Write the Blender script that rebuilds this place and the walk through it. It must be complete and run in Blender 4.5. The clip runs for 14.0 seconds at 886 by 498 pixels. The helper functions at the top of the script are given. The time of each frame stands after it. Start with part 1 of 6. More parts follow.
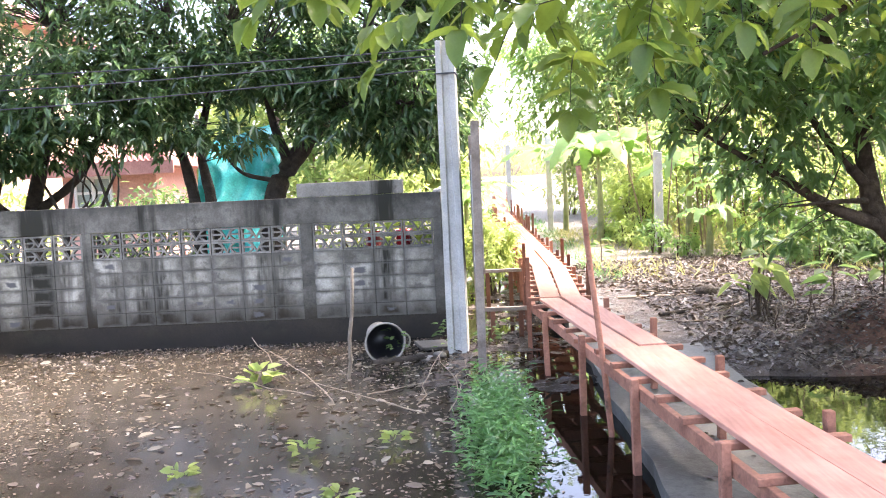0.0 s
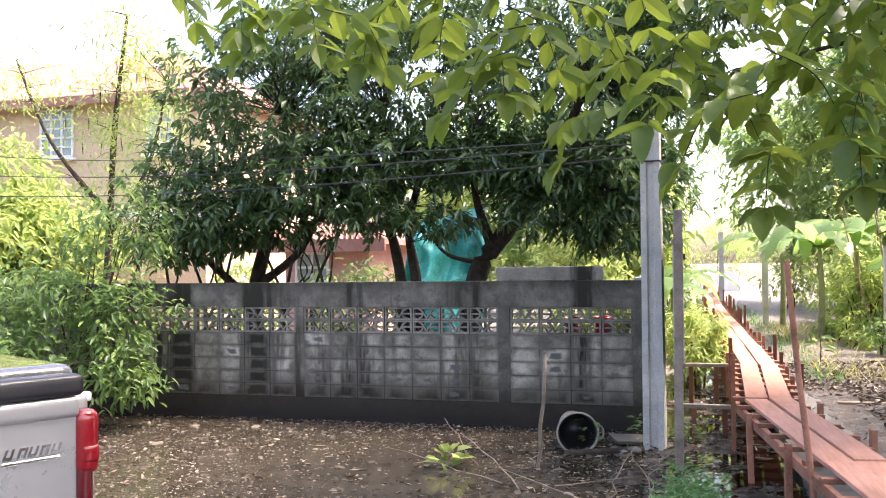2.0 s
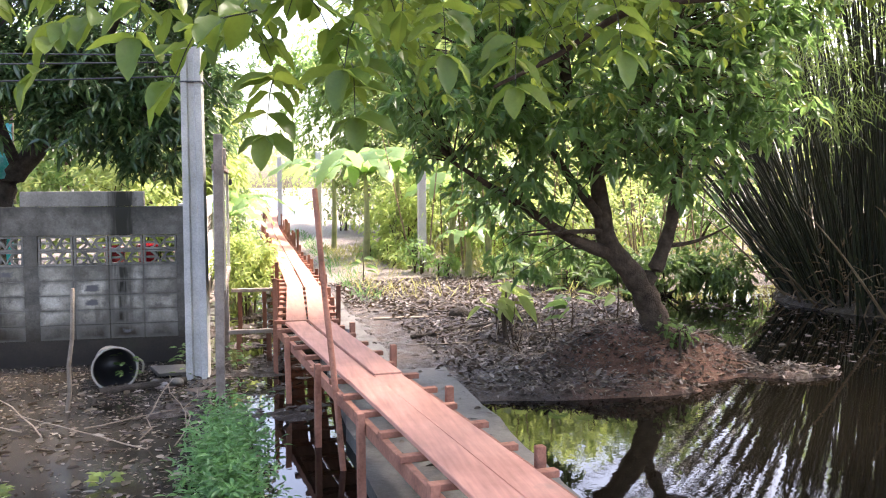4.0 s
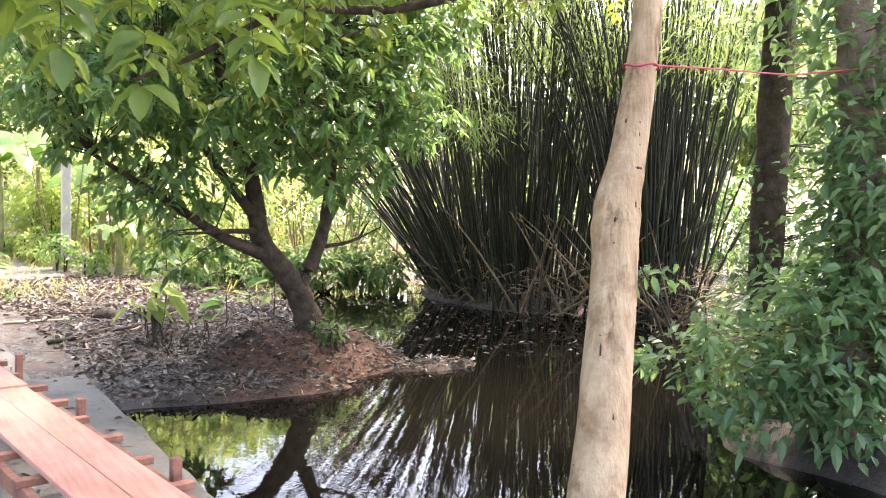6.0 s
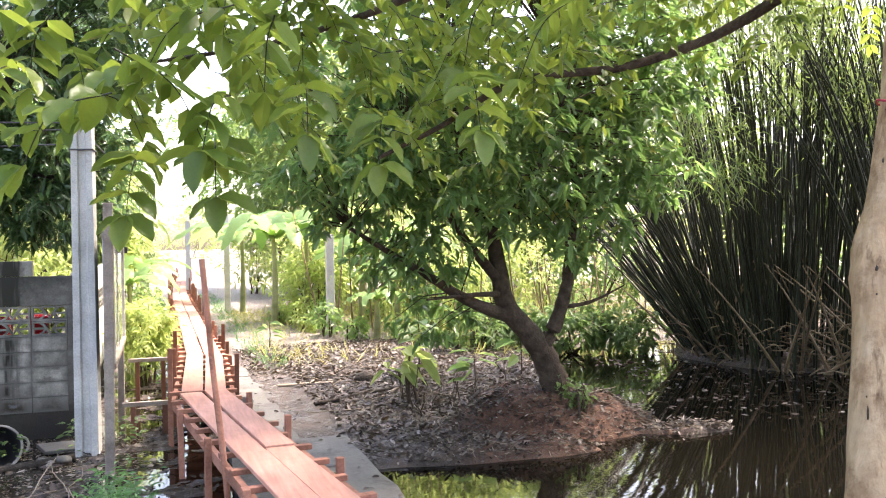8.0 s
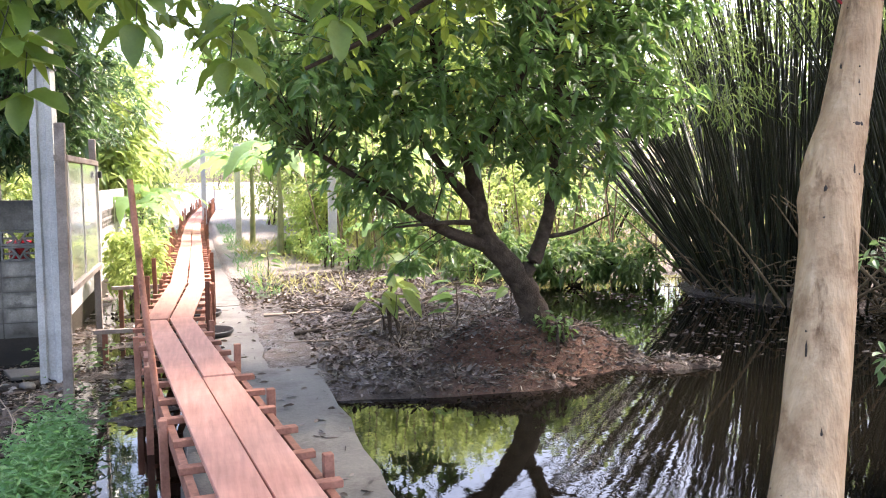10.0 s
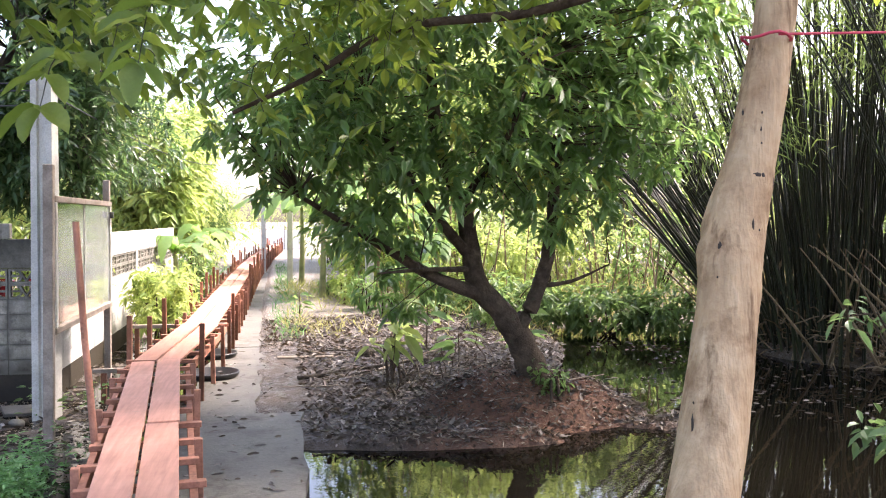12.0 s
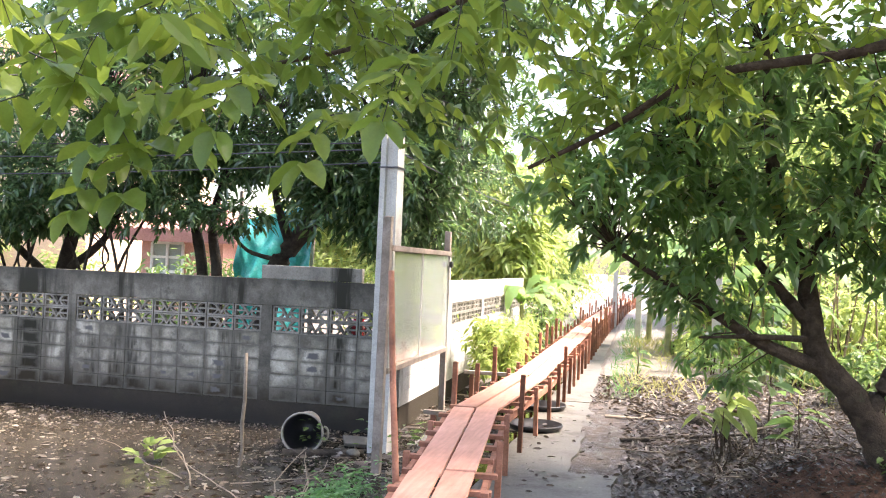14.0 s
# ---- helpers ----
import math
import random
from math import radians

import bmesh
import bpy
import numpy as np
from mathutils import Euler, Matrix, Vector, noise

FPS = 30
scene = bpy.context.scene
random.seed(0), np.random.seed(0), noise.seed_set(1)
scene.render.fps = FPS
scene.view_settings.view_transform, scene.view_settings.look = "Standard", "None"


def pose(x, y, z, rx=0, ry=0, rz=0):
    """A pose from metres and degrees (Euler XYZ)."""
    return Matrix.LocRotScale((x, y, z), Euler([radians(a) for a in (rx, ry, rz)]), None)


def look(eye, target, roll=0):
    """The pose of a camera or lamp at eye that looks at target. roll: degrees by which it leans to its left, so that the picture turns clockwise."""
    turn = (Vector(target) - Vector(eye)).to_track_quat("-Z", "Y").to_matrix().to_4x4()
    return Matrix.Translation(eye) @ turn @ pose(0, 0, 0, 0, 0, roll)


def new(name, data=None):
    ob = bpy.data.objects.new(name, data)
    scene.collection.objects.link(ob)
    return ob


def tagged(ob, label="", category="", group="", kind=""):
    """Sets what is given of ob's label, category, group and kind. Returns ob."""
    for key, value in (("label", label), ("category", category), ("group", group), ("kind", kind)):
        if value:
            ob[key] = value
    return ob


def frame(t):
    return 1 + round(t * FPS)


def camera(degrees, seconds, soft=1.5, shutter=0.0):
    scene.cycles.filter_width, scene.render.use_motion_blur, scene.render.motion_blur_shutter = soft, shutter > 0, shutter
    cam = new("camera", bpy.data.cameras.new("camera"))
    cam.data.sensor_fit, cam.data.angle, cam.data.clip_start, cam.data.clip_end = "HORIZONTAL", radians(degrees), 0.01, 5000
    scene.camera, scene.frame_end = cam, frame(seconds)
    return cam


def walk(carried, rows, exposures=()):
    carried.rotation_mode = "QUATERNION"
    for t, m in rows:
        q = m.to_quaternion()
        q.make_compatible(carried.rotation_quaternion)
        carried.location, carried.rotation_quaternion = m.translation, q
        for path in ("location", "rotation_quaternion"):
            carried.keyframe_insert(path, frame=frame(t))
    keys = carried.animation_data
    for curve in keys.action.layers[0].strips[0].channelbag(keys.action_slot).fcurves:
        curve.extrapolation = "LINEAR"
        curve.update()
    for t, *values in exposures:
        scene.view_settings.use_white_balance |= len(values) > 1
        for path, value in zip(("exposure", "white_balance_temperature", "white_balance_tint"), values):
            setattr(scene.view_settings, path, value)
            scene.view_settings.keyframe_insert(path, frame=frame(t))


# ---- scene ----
cam = camera(53.4, 14.0, soft=1.1)
PATH = [
    (0, (1.337, -0.358, 2.051), (1.278, 1.634, 1.889), -2.7),
    (0.5, (1.343, -0.353, 2.089), (1.097, 1.631, 2.03), -1.8),
    (1, (1.351, -0.349, 2.101), (0.997, 1.619, 2.099), -0.6),
    (1.5, (1.377, -0.345, 2.1), (0.924, 1.603, 2.125), -0.2),
    (2, (1.445, -0.337, 2.093), (0.93, 1.595, 2.129), -0.7),
    (2.5, (1.51, -0.239, 2.083), (1.117, 1.722, 2.118), 0.4),
    (3, (1.554, -0.135, 2.104), (1.343, 1.853, 2.14), 1.4),
    (3.5, (1.615, -0.107, 2.121), (1.685, 1.891, 2.085), 0.4),
    (4, (1.697, -0.102, 2.11), (2.134, 1.844, 1.966), -0.2),
    (6.5, (1.826, -0.167, 2.173), (2.972, 1.468, 2.066), 1.9),
    (7, (1.82, -0.187, 2.173), (2.867, 1.517, 2.154), 0.7),
    (7.5, (1.823, -0.196, 2.166), (2.653, 1.624, 2.179), -0.1),
    (8, (1.887, -0.194, 2.176), (2.506, 1.708, 2.163), -1.0),
    (8.5, (2.01, -0.123, 2.151), (2.573, 1.794, 2.075), -1.2),
    (11, (3.088, 0.051, 2.063), (3.605, 1.976, 1.898), -0.2),
    (11.5, (3.32, 0.068, 2.067), (3.788, 2.009, 1.939), -0.3),
    (12, (3.574, 0.031, 2.109), (3.94, 1.996, 2.044), 0.2),
    (12.5, (3.743, 0.083, 2.117), (4.057, 2.058, 2.134), 1.4),
    (13, (3.843, 0.197, 2.122), (4.014, 2.188, 2.19), 2.2),
    (13.5, (3.905, 0.23, 2.127), (3.822, 2.227, 2.201), 1.7),
    (14, (3.999, 0.238, 2.145), (3.554, 2.187, 2.182), 2.4),
]
walk(cam, [(t, look(e, a, r)) for t, e, a, r in PATH], [(0.0, 3.38, 6700, 21), (1.0, 2.82, 6750, 21), (2.0, 2.52, 6900, 21), (4.0, 2.85, 6750, 22), (6.5, 3.4, 6950, 19), (8.5, 2.95, 6900, 20), (11.0, 2.85, 6450, 21), (12.5, 2.74, 6850, 20), (14.0, 2.98, 6900, 18)])

# ---- world, sun, exposure ----
SUN_EL, SUN_AZ = 57.0, 70.0          # degrees; azimuth from +y towards +x
world = bpy.data.worlds.new("sky")
scene.world = world
world.use_nodes = True
wn = world.node_tree.nodes
sky = wn.new("ShaderNodeTexSky")
sky.sky_type = 'NISHITA'
sky.sun_disc = False
sky.sun_elevation = radians(SUN_EL)
sky.sun_rotation = radians(SUN_AZ)
sky.air_density, sky.dust_density, sky.ozone_density = 1.0, 4.0, 1.0
wn["Background"].inputs[1].default_value = 0.15
world.node_tree.links.new(sky.outputs[0], wn["Background"].inputs[0])
sun_data = bpy.data.lights.new("sun", 'SUN')
sun_data.energy, sun_data.angle, sun_data.color = 2.5, radians(9.0), (1.0, 0.95, 0.86)
sun = new("sun", sun_data)
to_sun = Vector((math.sin(radians(SUN_AZ)) * math.cos(radians(SUN_EL)), math.cos(radians(SUN_AZ)) * math.cos(radians(SUN_EL)), math.sin(radians(SUN_EL))))
sun.matrix_world = look((20, 20, 30), Vector((20, 20, 30)) - to_sun)

rng = np.random.default_rng(7)
rnd = random.Random(11)


# ---- materials ----
def mat_base(name):
    m = bpy.data.materials.new(name)
    m.use_nodes = True
    nt = m.node_tree
    return m, nt, nt.nodes["Principled BSDF"]


def noise_node(nt, scale, detail=4.0, rough=0.6, coord="Object", squash=None):
    n = nt.nodes.new("ShaderNodeTexNoise")
    n.inputs["Scale"].default_value = scale
    n.inputs["Detail"].default_value = detail
    n.inputs["Roughness"].default_value = rough
    if coord == "World":
        src = nt.nodes.new("ShaderNodeNewGeometry").outputs["Position"]
    else:
        src = nt.nodes.new("ShaderNodeTexCoord").outputs[coord]
    if squash:
        mp = nt.nodes.new("ShaderNodeMapping")
        mp.inputs["Scale"].default_value = squash
        nt.links.new(src, mp.inputs[0])
        src = mp.outputs[0]
    nt.links.new(src, n.inputs["Vector"])
    return n


def ramp_node(nt, src, stops):
    r = nt.nodes.new("ShaderNodeValToRGB")
    el = r.color_ramp.elements
    while len(el) < len(stops):
        el.new(0.5)
    for e, (p, c) in zip(el, stops):
        e.position, e.color = p, (*c, 1)
    nt.links.new(src, r.inputs[0])
    return r


def mix_rgb(nt, fac, a, b, blend='MIX'):
    m = nt.nodes.new("ShaderNodeMix")
    m.data_type, m.blend_type = 'RGBA', blend
    for sock, v in ((m.inputs[0], fac), (m.inputs[6], a), (m.inputs[7], b)):
        if isinstance(v, (int, float)):
            sock.default_value = v
        elif isinstance(v, tuple):
            sock.default_value = (*v, 1)
        else:
            nt.links.new(v, sock)
    return m.outputs[2]


def surface(name, stops, scale=6.0, fine=60.0, bump=0.3, rough=(0.6, 0.9), metal=0.0, rand=0.0, coord="Object", stain=None, spec=0.5, depth=0.01, streak=None, grain=None, tides=()):
    """A weathered surface: large stains, fine grain and relief; rand varies it from piece to piece."""
    m, nt, b = mat_base(name)
    n1, n2 = noise_node(nt, scale, 5, 0.65, coord), noise_node(nt, fine, 3, 0.6, coord, grain)
    col = ramp_node(nt, n1.outputs[0], stops).outputs[0]
    g = ramp_node(nt, n2.outputs[0], ((0.25, (0.72, 0.72, 0.72)), (0.75, (1.2, 1.2, 1.2))))
    col = mix_rgb(nt, 0.8, col, g.outputs[0], 'MULTIPLY')
    if stain:
        n3 = noise_node(nt, stain[0], 6, 0.7, coord)
        f = ramp_node(nt, n3.outputs[0], ((stain[2], (0, 0, 0)), (stain[3], (1, 1, 1))))
        col = mix_rgb(nt, f.outputs[0], col, stain[1])
    if streak:
        n4 = noise_node(nt, streak[0], 5, 0.65, coord, (1, 1, 0.10))
        f = ramp_node(nt, n4.outputs[0], ((streak[2], (0, 0, 0)), (streak[3], (1, 1, 1))))
        col = mix_rgb(nt, f.outputs[0], col, streak[1])
    for tide in tides:
        # flood-water stain: silt that reaches unevenly up from the water line
        sp = nt.nodes.new("ShaderNodeSeparateXYZ")
        nt.links.new(nt.nodes.new("ShaderNodeNewGeometry").outputs["Position"], sp.inputs[0])
        n5 = noise_node(nt, 1.6, 5, 0.6, "World", (1, 1, 0.4))
        ma = nt.nodes.new("ShaderNodeMath")
        ma.operation = 'MULTIPLY_ADD'
        nt.links.new(n5.outputs[0], ma.inputs[0])
        ma.inputs[1].default_value = -0.5
        nt.links.new(sp.outputs[2], ma.inputs[2])
        mr = nt.nodes.new("ShaderNodeMapRange")
        mr.inputs[1].default_value, mr.inputs[2].default_value = tide[1], tide[2]
        nt.links.new(ma.outputs[0], mr.inputs[0])
        col = mix_rgb(nt, mr.outputs[0], col, tide[0])
    if rand:
        oi = nt.nodes.new("ShaderNodeObjectInfo")
        r = ramp_node(nt, oi.outputs["Random"], ((0.0, (1 - rand,) * 3), (1.0, (1 + rand,) * 3)))
        col = mix_rgb(nt, 1.0, col, r.outputs[0], 'MULTIPLY')
    nt.links.new(col, b.inputs["Base Color"])
    rr = nt.nodes.new("ShaderNodeMapRange")
    rr.inputs[3].default_value, rr.inputs[4].default_value = rough
    nt.links.new(n1.outputs[0], rr.inputs[0])
    nt.links.new(rr.outputs[0], b.inputs["Roughness"])
    b.inputs["Metallic"].default_value = metal
    b.inputs["Specular IOR Level"].default_value = spec
    bp = nt.nodes.new("ShaderNodeBump")
    bp.inputs["Strength"].default_value, bp.inputs["Distance"].default_value = bump, depth
    mx = nt.nodes.new("ShaderNodeMath")
    mx.operation = 'ADD'
    nt.links.new(n1.outputs[0], mx.inputs[0])
    nt.links.new(n2.outputs[0], mx.inputs[1])
    nt.links.new(mx.outputs[0], bp.inputs["Height"])
    nt.links.new(bp.outputs[0], b.inputs["Normal"])
    return m


def leaf_mat(name, stops, trans=0.4, tcol=(0.35, 0.55, 0.08), rough=0.4, per_object=False, spec=0.4):
    """Leaf: glossy top, light passing through, colour varied from leaf to leaf."""
    m, nt, b = mat_base(name)
    if per_object:
        src = nt.nodes.new("ShaderNodeObjectInfo").outputs["Random"]
    else:
        src = nt.nodes.new("ShaderNodeNewGeometry").outputs["Random Per Island"]
    col = ramp_node(nt, src, stops).outputs[0]
    n = noise_node(nt, 14.0, 3)
    g = ramp_node(nt, n.outputs[0], ((0.3, (0.75, 0.75, 0.75)), (0.7, (1.15, 1.15, 1.1))))
    col = mix_rgb(nt, 0.8, col, g.outputs[0], 'MULTIPLY')
    nt.links.new(col, b.inputs["Base Color"])
    b.inputs["Roughness"].default_value = rough
    b.inputs["Specular IOR Level"].default_value = spec
    t = nt.nodes.new("ShaderNodeBsdfTranslucent")
    tc = mix_rgb(nt, 0.55, col, tcol)
    nt.links.new(tc, t.inputs[0])
    mx = nt.nodes.new("ShaderNodeMixShader")
    mx.inputs[0].default_value = trans
    out = nt.nodes["Material Output"]
    nt.links.new(b.outputs[0], mx.inputs[1])
    nt.links.new(t.outputs[0], mx.inputs[2])
    nt.links.new(mx.outputs[0], out.inputs[0])
    return m


def plain(name, col, rough=0.5, metal=0.0, spec=0.5, fine=80.0, coat=0.0):
    m = surface(name, ((0.3, tuple(c * 0.88 for c in col)), (0.7, col)), 3.0, fine, 0.05, (rough * 0.85, rough), metal, spec=spec, depth=0.002)
    m.node_tree.nodes["Principled BSDF"].inputs["Coat Weight"].default_value = coat
    return m


def block_smears(m):
    """Cement smeared dark over the joints, leaving a pale rough-edged face; some faces carry a dark chipped patch."""
    nt = m.node_tree
    b = nt.nodes["Principled BSDF"]
    base = b.inputs["Base Color"].links[0].from_socket
    sp = nt.nodes.new("ShaderNodeSeparateXYZ")
    nt.links.new(nt.nodes.new("ShaderNodeTexCoord").outputs["Generated"], sp.inputs[0])

    def math_node(op, a, c=None, v=None):
        n = nt.nodes.new("ShaderNodeMath")
        n.operation = op
        nt.links.new(a, n.inputs[0])
        if c is not None:
            nt.links.new(c, n.inputs[1])
        elif v is not None:
            n.inputs[1].default_value = v
        return n.outputs[0]
    ax = math_node('ABSOLUTE', math_node('SUBTRACT', sp.outputs[0], v=0.5))
    az = math_node('ABSOLUTE', math_node('SUBTRACT', sp.outputs[2], v=0.5))
    edge = math_node('MAXIMUM', ax, az)
    n = noise_node(nt, 7.0, 4, 0.65, "World")
    big = noise_node(nt, 0.7, 3, 0.6, "World")
    e = math_node('ADD', edge, math_node('MULTIPLY', n.outputs[0], v=0.50))
    e = math_node('ADD', e, math_node('MULTIPLY', big.outputs[0], v=0.30))
    f = ramp_node(nt, e, ((0.66, (0, 0, 0)), (0.92, (1, 1, 1))))
    col = mix_rgb(nt, f.outputs[0], base, (0.10, 0.094, 0.078))
    rnd_ob = nt.nodes.new("ShaderNodeObjectInfo").outputs["Random"]
    chip = math_node('ADD', e, math_node('MULTIPLY', math_node('LESS_THAN', rnd_ob, v=0.86), v=1.0))
    g = ramp_node(nt, chip, ((0.50, (1, 1, 1)), (0.60, (0, 0, 0))))
    col = mix_rgb(nt, g.outputs[0], col, (0.10, 0.098, 0.095))
    nt.links.new(col, b.inputs["Base Color"])


M_PLANK = surface("red_primer_wood", ((0.25, (0.35, 0.165, 0.12)), (0.55, (0.46, 0.235, 0.172)), (0.8, (0.53, 0.295, 0.225))), 1.6, 30, 0.25, (0.7, 0.92), rand=0.22, coord="World", stain=(3.0, (0.33, 0.20, 0.15), 0.60, 0.75), spec=0.2, depth=0.004, grain=(1, 0.08, 1))
M_TIMBER = surface("red_primer_timber", ((0.3, (0.20, 0.085, 0.055)), (0.7, (0.38, 0.175, 0.115))), 4.0, 50, 0.3, (0.7, 0.9), rand=0.2, coord="World", stain=(5.0, (0.09, 0.05, 0.035), 0.55, 0.72), spec=0.2, depth=0.004)
M_LEG = surface("stained_dark_leg_wood", ((0.3, (0.09, 0.045, 0.03)), (0.7, (0.24, 0.10, 0.06))), 4.0, 50, 0.3, (0.6, 0.9), rand=0.25, spec=0.2, depth=0.004)
M_BLOCK = surface("grey_concrete_block", ((0.30, (0.085, 0.078, 0.06)), (0.47, (0.22, 0.205, 0.165)), (0.68, (0.42, 0.395, 0.33))), 1.9, 60, 0.35, (0.8, 0.95), rand=0.25, coord="World", stain=(7.0, (0.11, 0.10, 0.085), 0.56, 0.70), spec=0.15, depth=0.005, streak=(1.6, (0.028, 0.027, 0.020), 0.53, 0.62), tides=(((0.030, 0.024, 0.016), 0.48, 0.06),))
block_smears(M_BLOCK)
M_WALL = surface("stained_cement_render", ((0.25, (0.052, 0.049, 0.040)), (0.5, (0.120, 0.112, 0.092)), (0.78, (0.26, 0.243, 0.20))), 2.2, 55, 0.4, (0.8, 0.95), coord="World", stain=(5.0, (0.06, 0.057, 0.046), 0.54, 0.70), spec=0.15, depth=0.006, streak=(1.6, (0.028, 0.027, 0.020), 0.53, 0.62), tides=(((0.030, 0.024, 0.016), 0.48, 0.06), ((0.030, 0.029, 0.024), 1.50, 1.72)))
M_CAP = surface("cement_capping", ((0.25, (0.12, 0.112, 0.095)), (0.5, (0.21, 0.197, 0.165)), (0.78, (0.28, 0.262, 0.22))), 2.2, 55, 0.4, (0.8, 0.95), coord="World", stain=(5.0, (0.06, 0.057, 0.046), 0.54, 0.70), spec=0.15, depth=0.006, streak=(1.6, (0.028, 0.027, 0.020), 0.53, 0.62), tides=(((0.030, 0.024, 0.016), 0.48, 0.06),))
# wet, mossy foot; the shade low on the wall is put into its colour
M_WALLDARK = surface("wet_mossy_shaded_cement", ((0.3, (0.014, 0.011, 0.008)), (0.7, (0.038, 0.030, 0.020))), 3.0, 45, 0.4, (0.5, 0.9), coord="World", stain=(1.6, (0.045, 0.046, 0.024), 0.55, 0.7), spec=0.3, tides=(((0.014, 0.011, 0.008), 0.02, -0.26),))
M_VENT = surface("vent_block_cement", ((0.3, (0.12, 0.113, 0.096)), (0.7, (0.25, 0.235, 0.20))), 6, 70, 0.4, (0.8, 0.95), rand=0.15, spec=0.2, coord="World", stain=(2.0, (0.07, 0.067, 0.055), 0.52, 0.66))
M_PALEWALL = surface("pale_cement_render", ((0.25, (0.24, 0.235, 0.22)), (0.7, (0.46, 0.45, 0.42))), 1.1, 40, 0.3, (0.8, 0.95), coord="World", stain=(2.0, (0.14, 0.14, 0.125), 0.56, 0.72), spec=0.2, streak=(2.0, (0.10, 0.10, 0.085), 0.56, 0.70))
M_POST = surface("pale_concrete_post", ((0.3, (0.35, 0.335, 0.30)), (0.7, (0.56, 0.54, 0.49))), 3.0, 60, 0.35, (0.75, 0.9), stain=(4.0, (0.2, 0.19, 0.17), 0.62, 0.75), spec=0.2)
M_GREYWOOD = surface("weathered_grey_wood", ((0.3, (0.16, 0.125, 0.10)), (0.7, (0.36, 0.30, 0.25))), 5, 70, 0.4, (0.75, 0.95), spec=0.2)
M_STICK = surface("dry_stick", ((0.3, (0.13, 0.098, 0.07)), (0.7, (0.30, 0.25, 0.195))), 6, 70, 0.4, (0.75, 0.95), spec=0.2)
M_SLAB = surface("worn_concrete_path", ((0.25, (0.060, 0.055, 0.047)), (0.6, (0.125, 0.117, 0.100)), (0.85, (0.19, 0.178, 0.155))), 1.6, 40, 0.4, (0.5, 0.95), stain=(2.4, (0.055, 0.047, 0.037), 0.50, 0.66), spec=0.35, coord="World")
M_BARK = surface("rough_brown_bark", ((0.3, (0.028, 0.019, 0.013)), (0.7, (0.10, 0.072, 0.050))), 9, 50, 0.9, (0.8, 0.95), stain=(5, (0.05, 0.055, 0.03), 0.6, 0.72), spec=0.15, depth=0.02)
M_DARKBARK = surface("dark_bark", ((0.3, (0.022, 0.018, 0.014)), (0.7, (0.075, 0.06, 0.045))), 9, 50, 0.9, (0.8, 0.95), spec=0.2, depth=0.02)
M_TANBARK = surface("tan_flaking_bark", ((0.3, (0.11, 0.08, 0.055)), (0.7, (0.26, 0.20, 0.145))), 6, 50, 0.8, (0.8, 0.95), stain=(3, (0.06, 0.065, 0.04), 0.58, 0.70), spec=0.2, depth=0.02)
M_PALEBARK = surface("pale_smooth_bark", ((0.25, (0.25, 0.15, 0.078)), (0.5, (0.39, 0.265, 0.15)), (0.8, (0.50, 0.37, 0.23))), 5.0, 22, 1.0, (0.7, 0.9), stain=(4.0, (0.19, 0.11, 0.055), 0.54, 0.70), spec=0.2, depth=0.02, grain=(1, 1, 0.12), streak=(9.0, (0.13, 0.075, 0.038), 0.60, 0.70))
M_HOLE = plain("bark_hollow", (0.03, 0.02, 0.013), 0.9)
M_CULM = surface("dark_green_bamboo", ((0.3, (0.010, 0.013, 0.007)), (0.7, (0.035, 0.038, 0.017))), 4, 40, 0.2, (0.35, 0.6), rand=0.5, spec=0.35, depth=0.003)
M_BANSTEM = surface("banana_stem_sheath", ((0.3, (0.12, 0.13, 0.055)), (0.7, (0.30, 0.30, 0.15))), 3, 30, 0.3, (0.4, 0.7), stain=(3.0, (0.12, 0.08, 0.04), 0.56, 0.7), spec=0.3, grain=(1, 1, 0.1))
M_CULMDRY = surface("dry_bamboo", ((0.3, (0.11, 0.075, 0.042)), (0.7, (0.27, 0.20, 0.125))), 4, 40, 0.2, (0.5, 0.8), rand=0.3, spec=0.25, depth=0.003)
L_MANGO = leaf_mat("mango_leaf", ((0.0, (0.026, 0.056, 0.024)), (0.5, (0.050, 0.098, 0.038)), (0.86, (0.085, 0.150, 0.055)), (1.0, (0.15, 0.21, 0.07))), 0.34, (0.22, 0.38, 0.114), 0.27, spec=0.7)
L_MOUND = leaf_mat("mid_green_leaf", ((0.0, (0.035, 0.085, 0.028)), (0.5, (0.065, 0.14, 0.043)), (0.93, (0.11, 0.20, 0.06)), (1.0, (0.40, 0.34, 0.06))), 0.5, (0.34, 0.54, 0.14), 0.3, spec=0.6)
L_BIG = leaf_mat("large_leaflet", ((0.0, (0.05, 0.10, 0.02)), (0.55, (0.09, 0.155, 0.028)), (1.0, (0.15, 0.21, 0.04))), 0.50, (0.40, 0.50, 0.07), 0.4, True, 0.35)
L_BIGC = leaf_mat("canopy_leaflet", ((0.0, (0.05, 0.10, 0.02)), (0.55, (0.09, 0.155, 0.028)), (1.0, (0.15, 0.21, 0.04))), 0.50, (0.40, 0.50, 0.07), 0.4, spec=0.35)
L_LIGHT = leaf_mat("yellow_green_leaf", ((0.0, (0.12, 0.19, 0.057)), (0.6, (0.23, 0.31, 0.093)), (1.0, (0.36, 0.4, 0.12))), 0.58, (0.58, 0.68, 0.204), 0.5)
L_BUSH = leaf_mat("bush_leaf", ((0.0, (0.035, 0.075, 0.0225)), (0.6, (0.075, 0.14, 0.042)), (1.0, (0.15, 0.22, 0.066))), 0.5, (0.34, 0.5, 0.15), 0.45)
